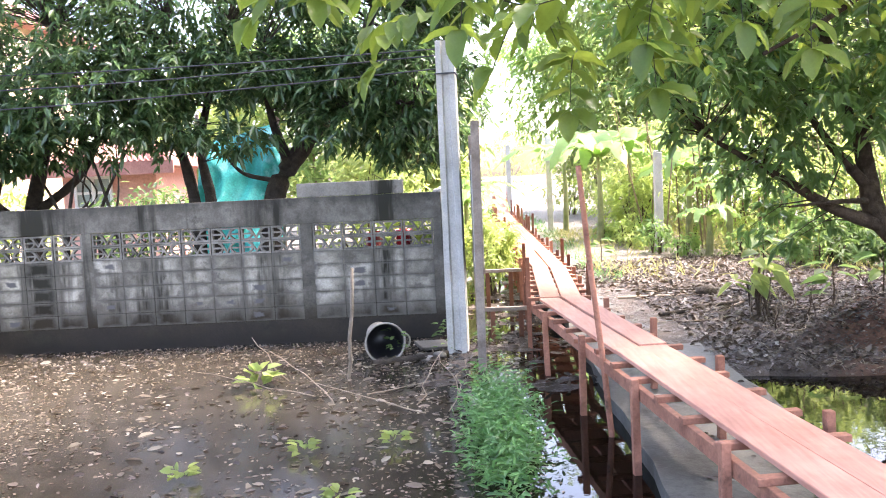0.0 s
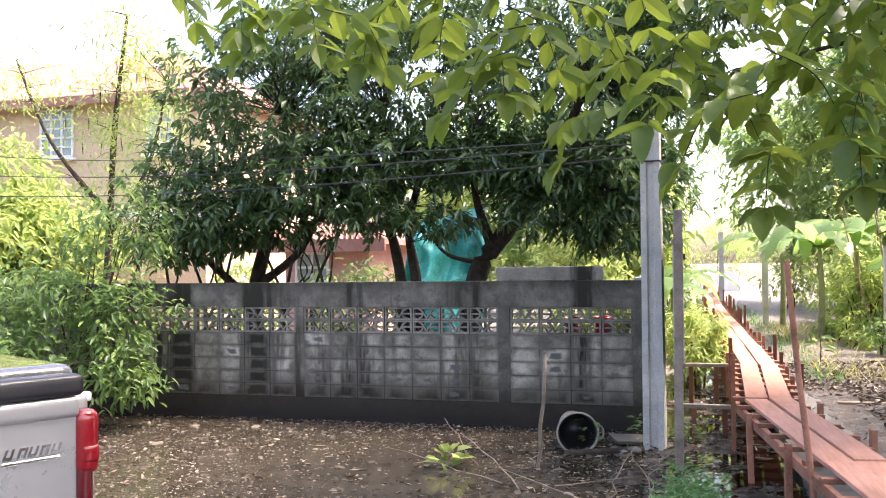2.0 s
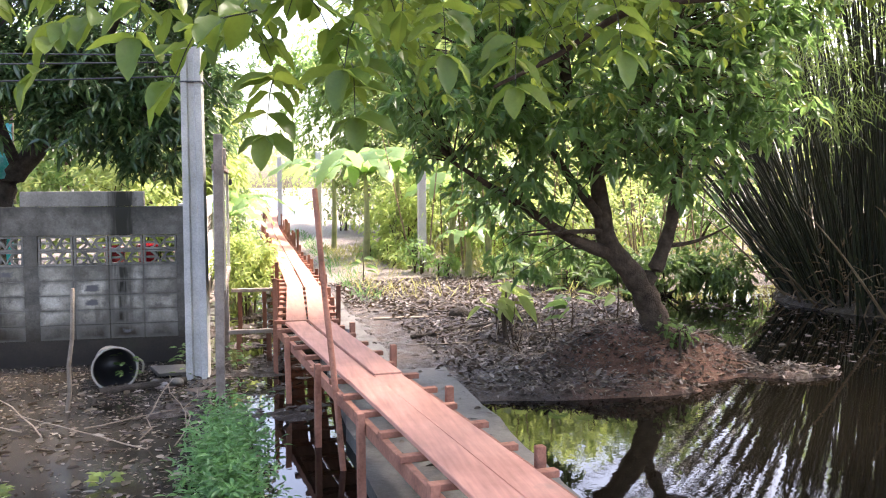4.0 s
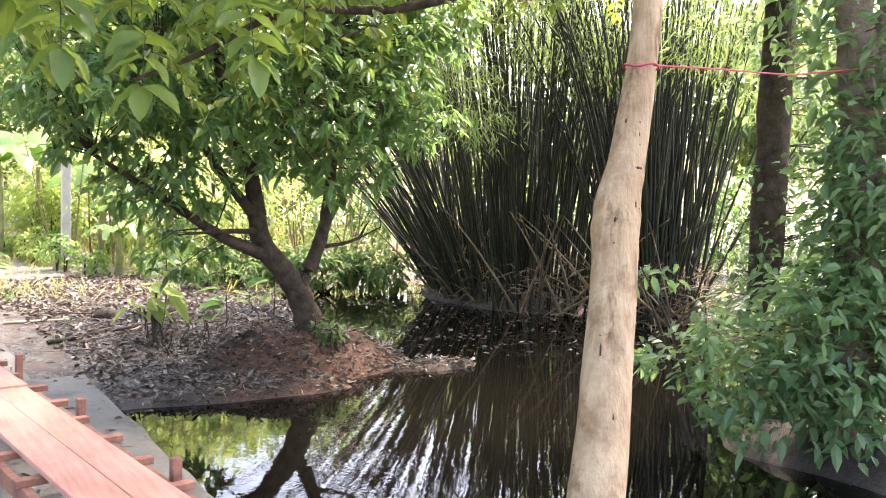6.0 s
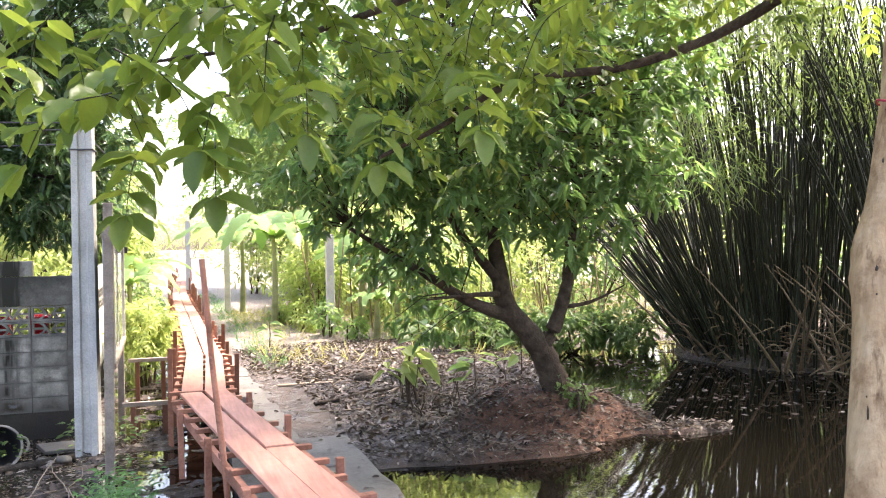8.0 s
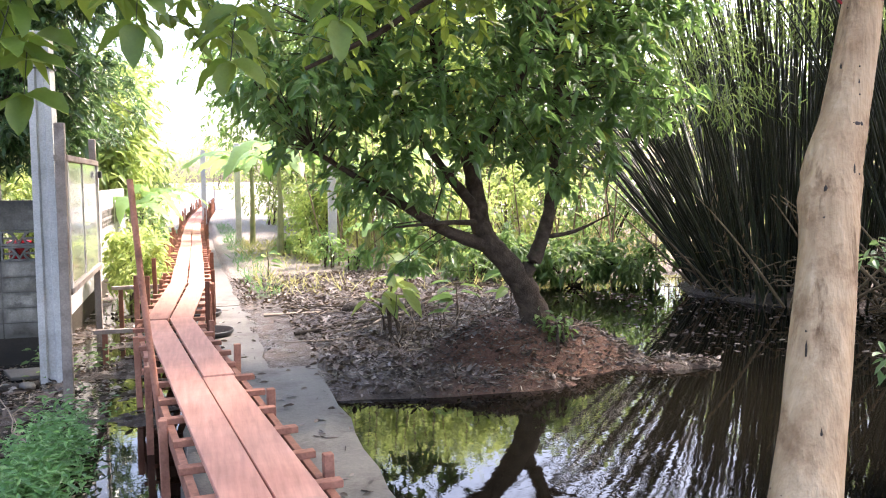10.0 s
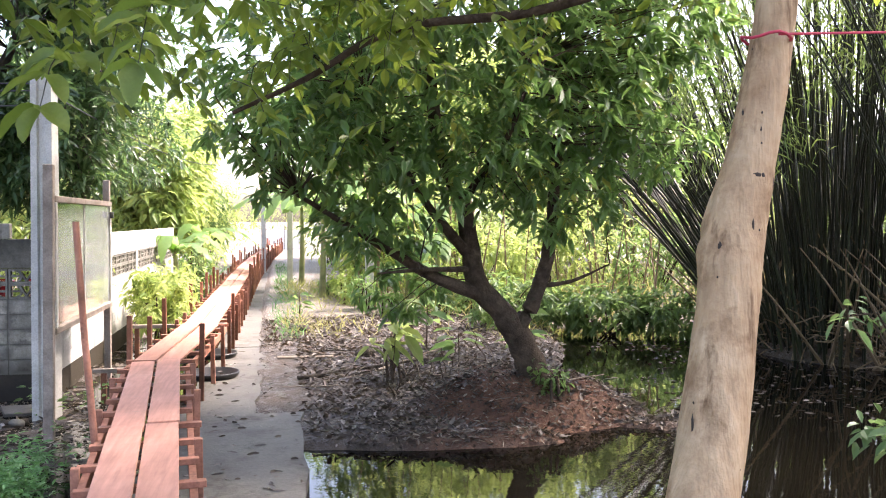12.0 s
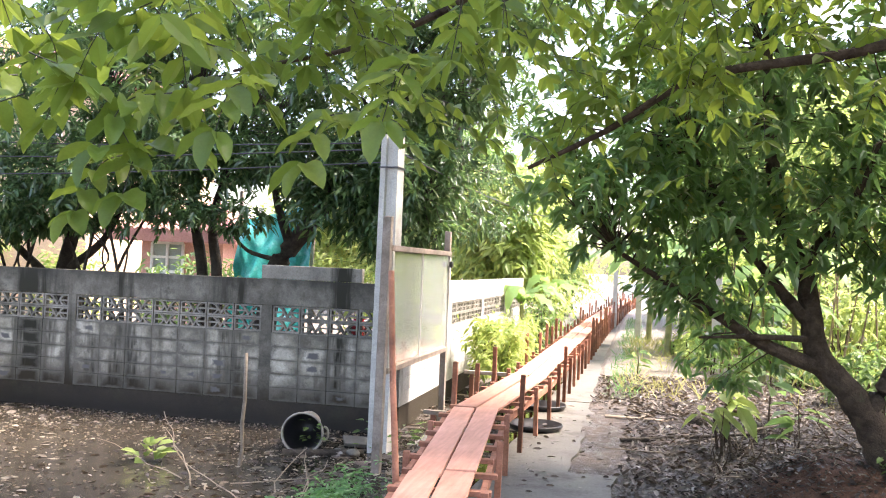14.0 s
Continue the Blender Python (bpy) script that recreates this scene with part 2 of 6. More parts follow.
L_VINE = leaf_mat("creeper_leaf", ((0.0, (0.055, 0.11, 0.048)), (0.6, (0.11, 0.19, 0.08)), (1.0, (0.19, 0.27, 0.13))), 0.4, (0.3, 0.46, 0.138), 0.4)
L_BAMBOO = leaf_mat("bamboo_leaf", ((0.0, (0.04, 0.08, 0.024)), (0.6, (0.09, 0.15, 0.045)), (1.0, (0.17, 0.22, 0.066))), 0.55, (0.4, 0.52, 0.156), 0.45)
L_BANANA = leaf_mat("banana_leaf", ((0.0, (0.07, 0.15, 0.045)), (0.6, (0.13, 0.23, 0.069)), (1.0, (0.22, 0.3, 0.09))), 0.55, (0.42, 0.6, 0.18), 0.4)
L_WEED = leaf_mat("weed_leaf", ((0.0, (0.045, 0.12, 0.036)), (0.6, (0.075, 0.19, 0.057)), (1.0, (0.12, 0.26, 0.078))), 0.35, (0.25, 0.5, 0.15), 0.4)
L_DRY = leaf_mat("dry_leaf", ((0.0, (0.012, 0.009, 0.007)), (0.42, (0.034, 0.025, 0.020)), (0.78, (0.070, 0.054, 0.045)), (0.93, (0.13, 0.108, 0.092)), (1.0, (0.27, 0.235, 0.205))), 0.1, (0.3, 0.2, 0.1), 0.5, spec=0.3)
L_FLOAT = leaf_mat("floating_dead_leaf", ((0.0, (0.06, 0.048, 0.034)), (0.6, (0.13, 0.107, 0.078)), (1.0, (0.30, 0.262, 0.21))), 0.1, (0.4, 0.3, 0.2), 0.7, spec=0.3)
L_GRASS = leaf_mat("dry_grass", ((0.0, (0.12, 0.13, 0.04)), (0.5, (0.27, 0.25, 0.1)), (1.0, (0.42, 0.37, 0.2))), 0.5, (0.5, 0.5, 0.15), 0.6)
M_RED = plain("red_lens", (0.26, 0.006, 0.012), 0.12, coat=0.8)
M_DARKRED = plain("dark_red_lens", (0.10, 0.006, 0.01), 0.15, coat=0.8)
M_SILVER = plain("silver_car_paint", (0.36, 0.36, 0.35), 0.3, 0.35, fine=400.0, coat=0.6)
M_BLACK = plain("black_plastic", (0.018, 0.018, 0.02), 0.4)
M_CHROME = plain("chrome", (0.75, 0.75, 0.76), 0.15, 1.0)
M_RUBBER = plain("tyre_rubber", (0.02, 0.02, 0.02), 0.85)
M_COVER = plain("glossy_grey_cover", (0.10, 0.10, 0.105), 0.15, coat=0.8)
M_CREAM = surface("cream_house_paint", ((0.3, (0.56, 0.40, 0.27)), (0.7, (0.66, 0.49, 0.35))), 0.6, 20, 0.1, (0.8, 0.95), spec=0.2)
M_PINK = surface("pink_house_paint", ((0.3, (0.52, 0.28, 0.24)), (0.7, (0.66, 0.40, 0.34))), 0.6, 20, 0.1, (0.8, 0.95), spec=0.2)
M_ROOF = surface("faded_red_roof_tile", ((0.3, (0.28, 0.12, 0.10)), (0.7, (0.42, 0.22, 0.18))), 2, 30, 0.3, (0.7, 0.9), spec=0.3)
M_WHITE = plain("white_paint", (0.78, 0.78, 0.76), 0.6)
M_TARP = surface("teal_tarpaulin", ((0.3, (0.01, 0.30, 0.27)), (0.7, (0.03, 0.50, 0.46))), 2.5, 30, 0.4, (0.4, 0.6), stain=(1.2, (0.25, 0.62, 0.68), 0.52, 0.62), depth=0.03)
M_STRING = plain("red_string", (0.42, 0.03, 0.06), 0.7)
M_WIRE = plain("black_cable", (0.03, 0.03, 0.035), 0.6)
M_TILEGLASS = plain("window_pane", (0.30, 0.36, 0.36), 0.08)
M_BOARD = surface("faded_board_lining", ((0.3, (0.045, 0.055, 0.043)), (0.7, (0.085, 0.095, 0.078))), 2.0, 30, 0.1, (0.8, 0.95), spec=0.2)
M_BUCKET = surface("scuffed_grey_plastic", ((0.3, (0.22, 0.20, 0.165)), (0.7, (0.38, 0.35, 0.30))), 5, 50, 0.2, (0.5, 0.8), spec=0.3)


def ground_material():
    m, nt, b = mat_base("wet_mud_and_soil")
    n1, n2, n3 = noise_node(nt, 0.9, 6, 0.65), noise_node(nt, 7.0, 6, 0.7), noise_node(nt, 45.0, 4, 0.7)
    c1 = ramp_node(nt, n1.outputs[0], ((0.3, (0.032, 0.025, 0.020)), (0.5, (0.065, 0.051, 0.041)), (0.72, (0.125, 0.10, 0.082))))
    c2 = ramp_node(nt, n2.outputs[0], ((0.3, (0.55, 0.52, 0.5)), (0.7, (1.35, 1.33, 1.3))))
    c3 = ramp_node(nt, n3.outputs[0], ((0.3, (0.65, 0.65, 0.65)), (0.7, (1.25, 1.25, 1.25))))
    col = mix_rgb(nt, 1.0, mix_rgb(nt, 0.9, c1.outputs[0], c2.outputs[0], 'MULTIPLY'), c3.outputs[0], 'MULTIPLY')
    pos = nt.nodes.new("ShaderNodeNewGeometry").outputs["Position"]
    vd = nt.nodes.new("ShaderNodeVectorMath")
    vd.operation = 'DISTANCE'
    vd.inputs[1].default_value = (6.1, 8.9, 0.2)
    nt.links.new(pos, vd.inputs[0])
    ad2 = nt.nodes.new("ShaderNodeMath")
    ad2.operation = 'MULTIPLY_ADD'
    nt.links.new(n1.outputs[0], ad2.inputs[0])
    ad2.inputs[1].default_value = 1.6
    nt.links.new(vd.outputs["Value"], ad2.inputs[2])
    mr = nt.nodes.new("ShaderNodeMapRange")
    mr.inputs[1].default_value, mr.inputs[2].default_value = 2.6, 1.6
    nt.links.new(ad2.outputs[0], mr.inputs[0])
    soil = mix_rgb(nt, 1.0, (0.098, 0.050, 0.031), mix_rgb(nt, 0.9, c2.outputs[0], c3.outputs[0], 'MULTIPLY'), 'MULTIPLY')
    col = mix_rgb(nt, mr.outputs[0], col, soil)
    sp = nt.nodes.new("ShaderNodeSeparateXYZ")
    nt.links.new(pos, sp.inputs[0])
    af = nt.nodes.new("ShaderNodeMath")
    af.operation = 'MULTIPLY_ADD'
    nt.links.new(n1.outputs[0], af.inputs[0])
    af.inputs[1].default_value = 6.0
    nt.links.new(sp.outputs[1], af.inputs[2])
    mg = nt.nodes.new("ShaderNodeMapRange")
    mg.inputs[1].default_value, mg.inputs[2].default_value = 18.0, 22.5
    nt.links.new(af.outputs[0], mg.inputs[0])
    turf = mix_rgb(nt, 1.0, (0.20, 0.17, 0.145), mix_rgb(nt, 0.9, c2.outputs[0], c3.outputs[0], 'MULTIPLY'), 'MULTIPLY')
    col = mix_rgb(nt, mg.outputs[0], col, turf)
    nt.links.new(col, b.inputs["Base Color"])
    r = ramp_node(nt, n2.outputs[0], ((0.36, (0.24,) * 3), (0.56, (0.9,) * 3)))
    # the drier mound soil is matt, the mud wet in patches
    nt.links.new(mix_rgb(nt, mr.outputs[0], r.outputs[0], (0.92, 0.92, 0.92)), b.inputs["Roughness"])
    b.inputs["Specular IOR Level"].default_value = 0.35
    bp = nt.nodes.new("ShaderNodeBump")
    bp.inputs["Strength"].default_value, bp.inputs["Distance"].default_value = 0.8, 0.03
    ad = nt.nodes.new("ShaderNodeMath")
    ad.operation = 'ADD'
    nt.links.new(n2.outputs[0], ad.inputs[0])
    nt.links.new(n3.outputs[0], ad.inputs[1])
    nt.links.new(ad.outputs[0], bp.inputs["Height"])
    nt.links.new(bp.outputs[0], b.inputs["Normal"])
    return m


def water_material():
    m, nt, b = mat_base("murky_water")
    # silty brown shallows by the wall, clear dark water in the pond beyond the path
    sp = nt.nodes.new("ShaderNodeSeparateXYZ")
    nt.links.new(nt.nodes.new("ShaderNodeNewGeometry").outputs["Position"], sp.inputs[0])
    n1 = noise_node(nt, 0.8, 5, 0.6, "World")
    ma = nt.nodes.new("ShaderNodeMath")
    ma.operation = 'MULTIPLY_ADD'
    nt.links.new(n1.outputs[0], ma.inputs[0])
    ma.inputs[1].default_value = 2.5
    nt.links.new(sp.outputs[0], ma.inputs[2])
    mr = nt.nodes.new("ShaderNodeMapRange")
    mr.inputs[1].default_value, mr.inputs[2].default_value = 3.2, 1.2
    nt.links.new(ma.outputs[0], mr.inputs[0])
    n3 = noise_node(nt, 3.0, 5, 0.7, "World")
    silt = ramp_node(nt, n3.outputs[0], ((0.3, (0.020, 0.016, 0.011)), (0.7, (0.066, 0.054, 0.040))))
    nt.links.new(mix_rgb(nt, mr.outputs[0], (0.0035, 0.003, 0.002), silt.outputs[0]), b.inputs["Base Color"])
    # silt and scum dull the surface in drifting patches
    n4 = noise_node(nt, 1.3, 6, 0.7, "World")
    scum = ramp_node(nt, n4.outputs[0], ((0.52, (0.006,) * 3), (0.72, (0.05,) * 3)))
    nt.links.new(mix_rgb(nt, mr.outputs[0], scum.outputs[0], (0.17, 0.17, 0.17)), b.inputs["Roughness"])
    b.inputs["IOR"].default_value = 1.33
    n2 = noise_node(nt, 6.0, 3, 0.6, "World")
    bp = nt.nodes.new("ShaderNodeBump")
    bp.inputs["Strength"].default_value, bp.inputs["Distance"].default_value = 0.055, 0.012
    nt.links.new(n2.outputs[0], bp.inputs["Height"])
    nt.links.new(bp.outputs[0], b.inputs["Normal"])
    return m


def glass_material():
    m, nt, b = mat_base("dusty_glass")
    b.inputs["Base Color"].default_value = (0.92, 0.97, 0.94, 1)
    b.inputs["Roughness"].default_value = 0.06
    b.inputs["IOR"].default_value = 1.45
    b.inputs["Transmission Weight"].default_value = 0.9
    return m


M_GROUND, M_WATER, M_GLASS = ground_material(), water_material(), glass_material()


# ---- mesh helpers ----
def mesh_from(name, verts, faces, mat, smooth=False):
    me = bpy.data.meshes.new(name)
    v = np.asarray(verts, dtype=np.float32).reshape(-1, 3)
    f = np.asarray(faces, dtype=np.int32)
    k = f.shape[1]
    me.vertices.add(len(v))
    me.vertices.foreach_set("co", v.ravel())
    me.loops.add(f.size)
    me.loops.foreach_set("vertex_index", f.ravel())
    me.polygons.add(len(f))
    me.polygons.foreach_set("loop_start", np.arange(len(f), dtype=np.int32) * k)
    me.polygons.foreach_set("use_smooth", np.full(len(f), smooth))
    me.materials.append(mat)
    me.update(calc_edges=True)
    me.validate()
    return me


def part(name, bm, mat, parent=None, label="", smooth=False):
    me = bpy.data.meshes.new(name)
    for f in bm.faces:
        f.smooth = smooth
    bm.to_mesh(me)
    bm.free()
    me.materials.append(mat)
    ob = new(name, me)
    ob.parent = parent
    if label:
        ob["label"] = label
    return ob


def piece(name, me, parent, m=None, label=""):
    ob = new(name, me)
    ob.parent = parent
    if m is not None:
        ob.matrix_basis = m
    if label:
        ob["label"] = label
    return ob


def empty(name, at=(0, 0, 0), rz=0.0):
    ob = new(name)
    ob.matrix_basis = pose(*at, 0, 0, rz)
    return ob


def add_box(bm, x0, x1, y0, y1, z0, z1, bevel=0.0, m=None):
    r = bmesh.ops.create_cube(bm, size=1.0)
    mat = Matrix.Translation(((x0 + x1) / 2, (y0 + y1) / 2, (z0 + z1) / 2)) @ Matrix.Diagonal((x1 - x0, y1 - y0, z1 - z0, 1))
    if m is not None:
        mat = m @ mat
    bmesh.ops.transform(bm, matrix=mat, verts=r["verts"])
    if bevel:
        edges = list({e for v in r["verts"] for e in v.link_edges})
        bmesh.ops.bevel(bm, geom=edges, offset=bevel, segments=1, affect='EDGES')
    return bm


def box(x0, x1, y0, y1, z0, z1, bevel=0.004, m=None):
    return add_box(bmesh.new(), x0, x1, y0, y1, z0, z1, bevel, m)


def tube_arrays(points, radii, sides=8, off=0, wobble=0.0):
    pts = [Vector(p) for p in points]
    vs, fs = [], []
    up = Vector((0.31, 0.17, 0.93)).normalized()
    for i, p in enumerate(pts):
        d = (pts[min(i + 1, len(pts) - 1)] - pts[max(i - 1, 0)]).normalized()
        a = d.cross(up if abs(d.dot(up)) < 0.95 else Vector((1, 0, 0))).normalized()
        b = d.cross(a)
        for k in range(sides):
            t = 2 * math.pi * k / sides
            r = radii[i] * (1 + (wobble * noise.noise(Vector((k * 0.9, i * 0.7, radii[0] * 40))) if wobble else 0))
            vs.append(p + (a * math.cos(t) + b * math.sin(t)) * r)
    for i in range(len(pts) - 1):
        for k in range(sides):
            a0, a1 = off + i * sides + k, off + i * sides + (k + 1) % sides
            fs.append((a0, a1, a1 + sides, a0 + sides))
    return vs, fs


def tubes_mesh(name, specs, mat, sides=8, wobble=0.0):
    vs, fs = [], []
    for pts, rad in specs:
        v, f = tube_arrays(pts, rad, sides, len(vs), wobble)
        vs += [tuple(p) for p in v]
        fs += f
    return mesh_from(name, vs, fs, mat, True)


def curve_pts(points, n=10):
    """Smooth run of points through the given ones."""
    p = [Vector(q) for q in points]
    p = [p[0] * 2 - p[1]] + p + [p[-1] * 2 - p[-2]]
    out, seg = [], len(p) - 3
    for s in range(seg):
        a, b, c, d = p[s:s + 4]
        for i in range(n):
            t = i / n
            out.append(0.5 * ((2 * b) + (c - a) * t + (2 * a - 5 * b + 4 * c - d) * t * t + (3 * b - a - 3 * c + d) * t ** 3))
    return out + [p[-2]]


def limb(points, r0, r1, n=6):
    pts = curve_pts(points, n)
    k = len(pts) - 1
    return pts, [r0 + (r1 - r0) * (i / k) for i in range(k + 1)]


def leaves_mesh(name, pos, axis, length, width, mat, droop=0.25, fold=0.25, seed=1):
    """Many leaves in one mesh: each a pointed, folded and drooping blade of six faces."""
    g = np.random.default_rng(seed)
    pos, axis = np.asarray(pos, float), np.asarray(axis, float)
    n = len(pos)
    length = np.broadcast_to(length, (n,)).astype(float)
    width = np.broadcast_to(width, (n,)).astype(float)
    axis /= np.linalg.norm(axis, axis=1, keepdims=True) + 1e-9
    ref = g.normal(size=(n, 3)) * 0.45 + np.array((0, 0, 1.0))
    side = np.cross(axis, ref)
    side /= np.linalg.norm(side, axis=1, keepdims=True) + 1e-9
    nor = np.cross(side, axis)
    L, W = length[:, None], width[:, None] / 2

    def pt(u, v, h):
        return pos + axis * (L * u) + side * (W * v) + nor * (W * h) + np.array((0, 0, -1.0)) * (L * droop * u * u)
    v = np.stack([pt(0, 0, 0), pt(0.3, 0.85, fold), pt(0.68, 0.8, fold), pt(1, 0, 0), pt(0.68, -0.8, fold), pt(0.3, -0.85, fold), pt(0.3, 0, -fold * 0.4), pt(0.68, 0, -fold * 0.4)], axis=1)
    t = np.array(((0, 1, 6), (1, 2, 7), (1, 7, 6), (2, 3, 7), (3, 4, 7), (4, 5, 6), (4, 6, 7), (5, 0, 6)))
    f = (np.arange(n)[:, None, None] * 8 + t[None]).reshape(-1, 3)
    return mesh_from(name, v.reshape(-1, 3), f, mat, False)


def lobe_points(lobes, seed, shell=0.45):
    """Cluster centres in uneven lobes (x, y, z, rx, ry, rz, count); also the direction outward."""
    g = np.random.default_rng(seed)
    P, D = [], []
    for cx, cy, cz, rx, ry, rz, n in lobes:
        d = g.normal(size=(n, 3))
        d /= np.linalg.norm(d, axis=1, keepdims=True)
        r = (shell + (1 - shell) * g.random(n) ** 0.6)[:, None] * (1 + 0.25 * np.sin(d[:, :1] * 5 + d[:, 1:2] * 7 + cx))
        P.append(np.array((cx, cy, cz)) + d * r * np.array((rx, ry, rz)))
        D.append(d)
    return np.concatenate(P), np.concatenate(D)


def foliage(name, lobes, mat, per=12, length=0.17, width=0.045, seed=1, droop=0.35, down=0.25, spread=0.05, shell=0.45, zmin=-9.0):
    """A crown of twig-end rosettes of leaves. Returns the mesh and the rosette centres."""
    g = np.random.default_rng(seed + 500)
    P, D = lobe_points(lobes, seed, shell)
    keep = P[:, 2] > zmin
    P, D = P[keep], D[keep]
    n = len(P)
    pos = np.repeat(P, per, 0) + g.normal(size=(n * per, 3)) * spread
    ax = g.normal(size=(n * per, 3)) * 0.9 + np.repeat(D, per, 0) * 0.5
    ax[:, 2] = ax[:, 2] * 0.6 - down
    ln = length * (0.65 + 0.6 * g.random(n * per))
    return leaves_mesh(name, pos, ax, ln, width * ln / length, mat, droop, 0.25, seed), P


def twigs_to(P, limbs, radius=0.006, step=1):
    """Thin twigs from the nearest place on the limbs to the leaf rosettes."""
    nodes = np.array([tuple(p) for pts, _ in limbs for p in pts])
    out = []
    for q in P[::step]:
        d = np.linalg.norm(nodes - q, axis=1)
        a = Vector(nodes[int(np.argmin(d))])
        b = Vector(q)
        if (b - a).length > 2.2:
            continue
        mid = (a + b) / 2 + Vector((rnd.uniform(-1, 1), rnd.uniform(-1, 1), rnd.uniform(0, 1))) * 0.12 * (b - a).length
        out.append(([a, mid, b], [radius * 1.6, radius * 1.1, radius * 0.5]))
    return out


def tree(name, label, limbs, lobes, bark, leaf, zmin=-9.0, sides=9, twig_step=3, **kw):
    root = empty(name, tuple(limbs[0][0][0]))
    inv = Matrix.Translation(-Vector(limbs[0][0][0]))
    me, P = foliage("crown", lobes, leaf, zmin=zmin, **kw)
    for nm, m in (("trunk", tubes_mesh("trunk", limbs, bark, sides, 0.25)), ("crown", me), ("twig_growth", tubes_mesh("twig_growth", twigs_to(P, limbs, step=twig_step), bark, 4))):
        m.transform(inv)
        ob = piece(nm, m, root)
        if nm == "twig_growth":
            ob["kind"] = "stuff"
    tagged(root, label, "tree")
    return root


# ---- ground and water ----
def sstep(a, b, v):
    t = np.clip((v - a) / (b - a), 0, 1)
    return t * t * (3 - 2 * t)


def soft_noise(x, y, s, seed):
    g = np.random.default_rng(seed)
    out = np.zeros_like(x)
    for _ in range(9):
        a, f, p = g.random() * 6.28, s * (0.6 + 1.1 * g.random()), g.random() * 6.28
        out += np.sin((x * math.cos(a) + y * math.sin(a)) * f + p)
    return out / 4.0


def ground_z(x, y):
    x, y = np.asarray(x, float), np.asarray(y, float)
    wob = 0.22 * soft_noise(x, y, 1.7, 3)
    land = np.full_like(x, -0.35)
    # mud round the posts and puddled strip beside the path
    strip = sstep(-0.6, 0.9, x + wob) * sstep(6.6, 8.2, y + wob) * sstep(4.2, 3.0, x)
    land = np.maximum(land, -0.35 + 0.344 * strip)
    # land behind the wall, and to the far side
    land = np.maximum(land, -0.35 + 0.50 * sstep(10.95, 11.5, y) * sstep(1.3, 0.8, x))
    back = sstep(15.5, 18.0, y + wob)
    land = np.maximum(land, -0.35 + (0.40 + 0.15 * sstep(3.8, 6.5, x)) * back)
    # soil beyond the concrete path
    edge_r = 6.9 + 0.30 * (y - 9.0)
    soil = sstep(2.9, 3.3, x) * sstep(7.55, 8.15, y + 0.6 * wob + 0.05 * (x - 4)) * sstep(edge_r + 0.3, edge_r - 0.7, x + wob)
    land = np.maximum(land, -0.35 + soil * (0.40 + 0.05 * sstep(3.4, 4.6, x) + 0.012 * np.clip(y - 9, 0, 14)))
    # tree mound
    d = np.hypot((x - 5.95) / (1.75 + 0.62 * (x > 5.95)), (y - 9.25) / 1.45)
    land = np.maximum(land, -0.35 + 0.84 * sstep(1.03, 0.20, d + 0.22 * wob) + 0.05 * soft_noise(x, y, 3.3, 12) * sstep(1.0, 0.5, d))
    # low spit running out from the mound into the pond
    d = np.hypot((x - 7.55) / 1.05, (y - 8.52 + 0.22 * (x - 7.55)) / 0.42)
    land = np.maximum(land, -0.35 + 0.40 * sstep(1.15, 0.45, d + 0.25 * wob))
    # bamboo bank and right shores
    d = np.hypot((x - 13.1) / 2.65, (y - 13.35) / 3.0)
    land = np.maximum(land, -0.35 + 0.62 * sstep(1.1, 0.55, d + 0.15 * wob))
    land = np.maximum(land, -0.35 + 0.8 * sstep(13.2, 15.0, x + wob))
    land = np.maximum(land, -0.35 + 0.62 * sstep(7.3, 8.6, x + wob) * sstep(6.0, 4.2, y + wob))
    # yard that the walker stands on, and the bank of the parked truck
    land = np.maximum(land, -0.35 + 0.98 * sstep(2.9, 2.2, y))
    land = np.maximum(land, -0.35 + 0.55 * sstep(5.4, 4.6, y) * sstep(0.2, -0.6, x))
    land += 0.02 * soft_noise(x, y, 5.0, 5) + 0.012 * soft_noise(x, y, 13.0, 8)
    return land


def stretched(lo, hi, step, far):
    core = np.arange(lo, hi + step / 2, step)
    out, v, s = [], hi, step
    while v < far:
        s *= 1.35
        v += s
        out.append(v)
    out = np.array(out)
    return np.concatenate([(lo - (out - hi))[::-1], core, out])


gx, gy = stretched(-11, 17, 0.10, 700), stretched(-1, 24, 0.10, 700)
X, Y = np.meshgrid(gx, gy)
Z = ground_z(X, Y)
nx, ny = len(gx), len(gy)
idx = (np.arange(ny - 1)[:, None] * nx + np.arange(nx - 1)[None]).ravel()
ground = new("ground", mesh_from("ground", np.stack([X, Y, Z], -1).reshape(-1, 3), np.stack([idx, idx + 1, idx + nx + 1, idx + nx], -1), M_GROUND, True))
tagged(ground, "dark wet mud and brown soil with puddles", "ground", kind="structure")
gw = np.array(((-40, 1.5, 0), (17, 1.5, 0), (17, 18, 0), (-40, 18, 0)), float)
water = new("water", mesh_from("water", gw, ((0, 1, 2, 3),), M_WATER))
tagged(water, "still murky brown flood water", "water", kind="structure")


# ---- concrete path ----
path = empty("pavement")
tagged(path, "worn concrete footpath slabs with fallen leaves", "path", kind="structure")


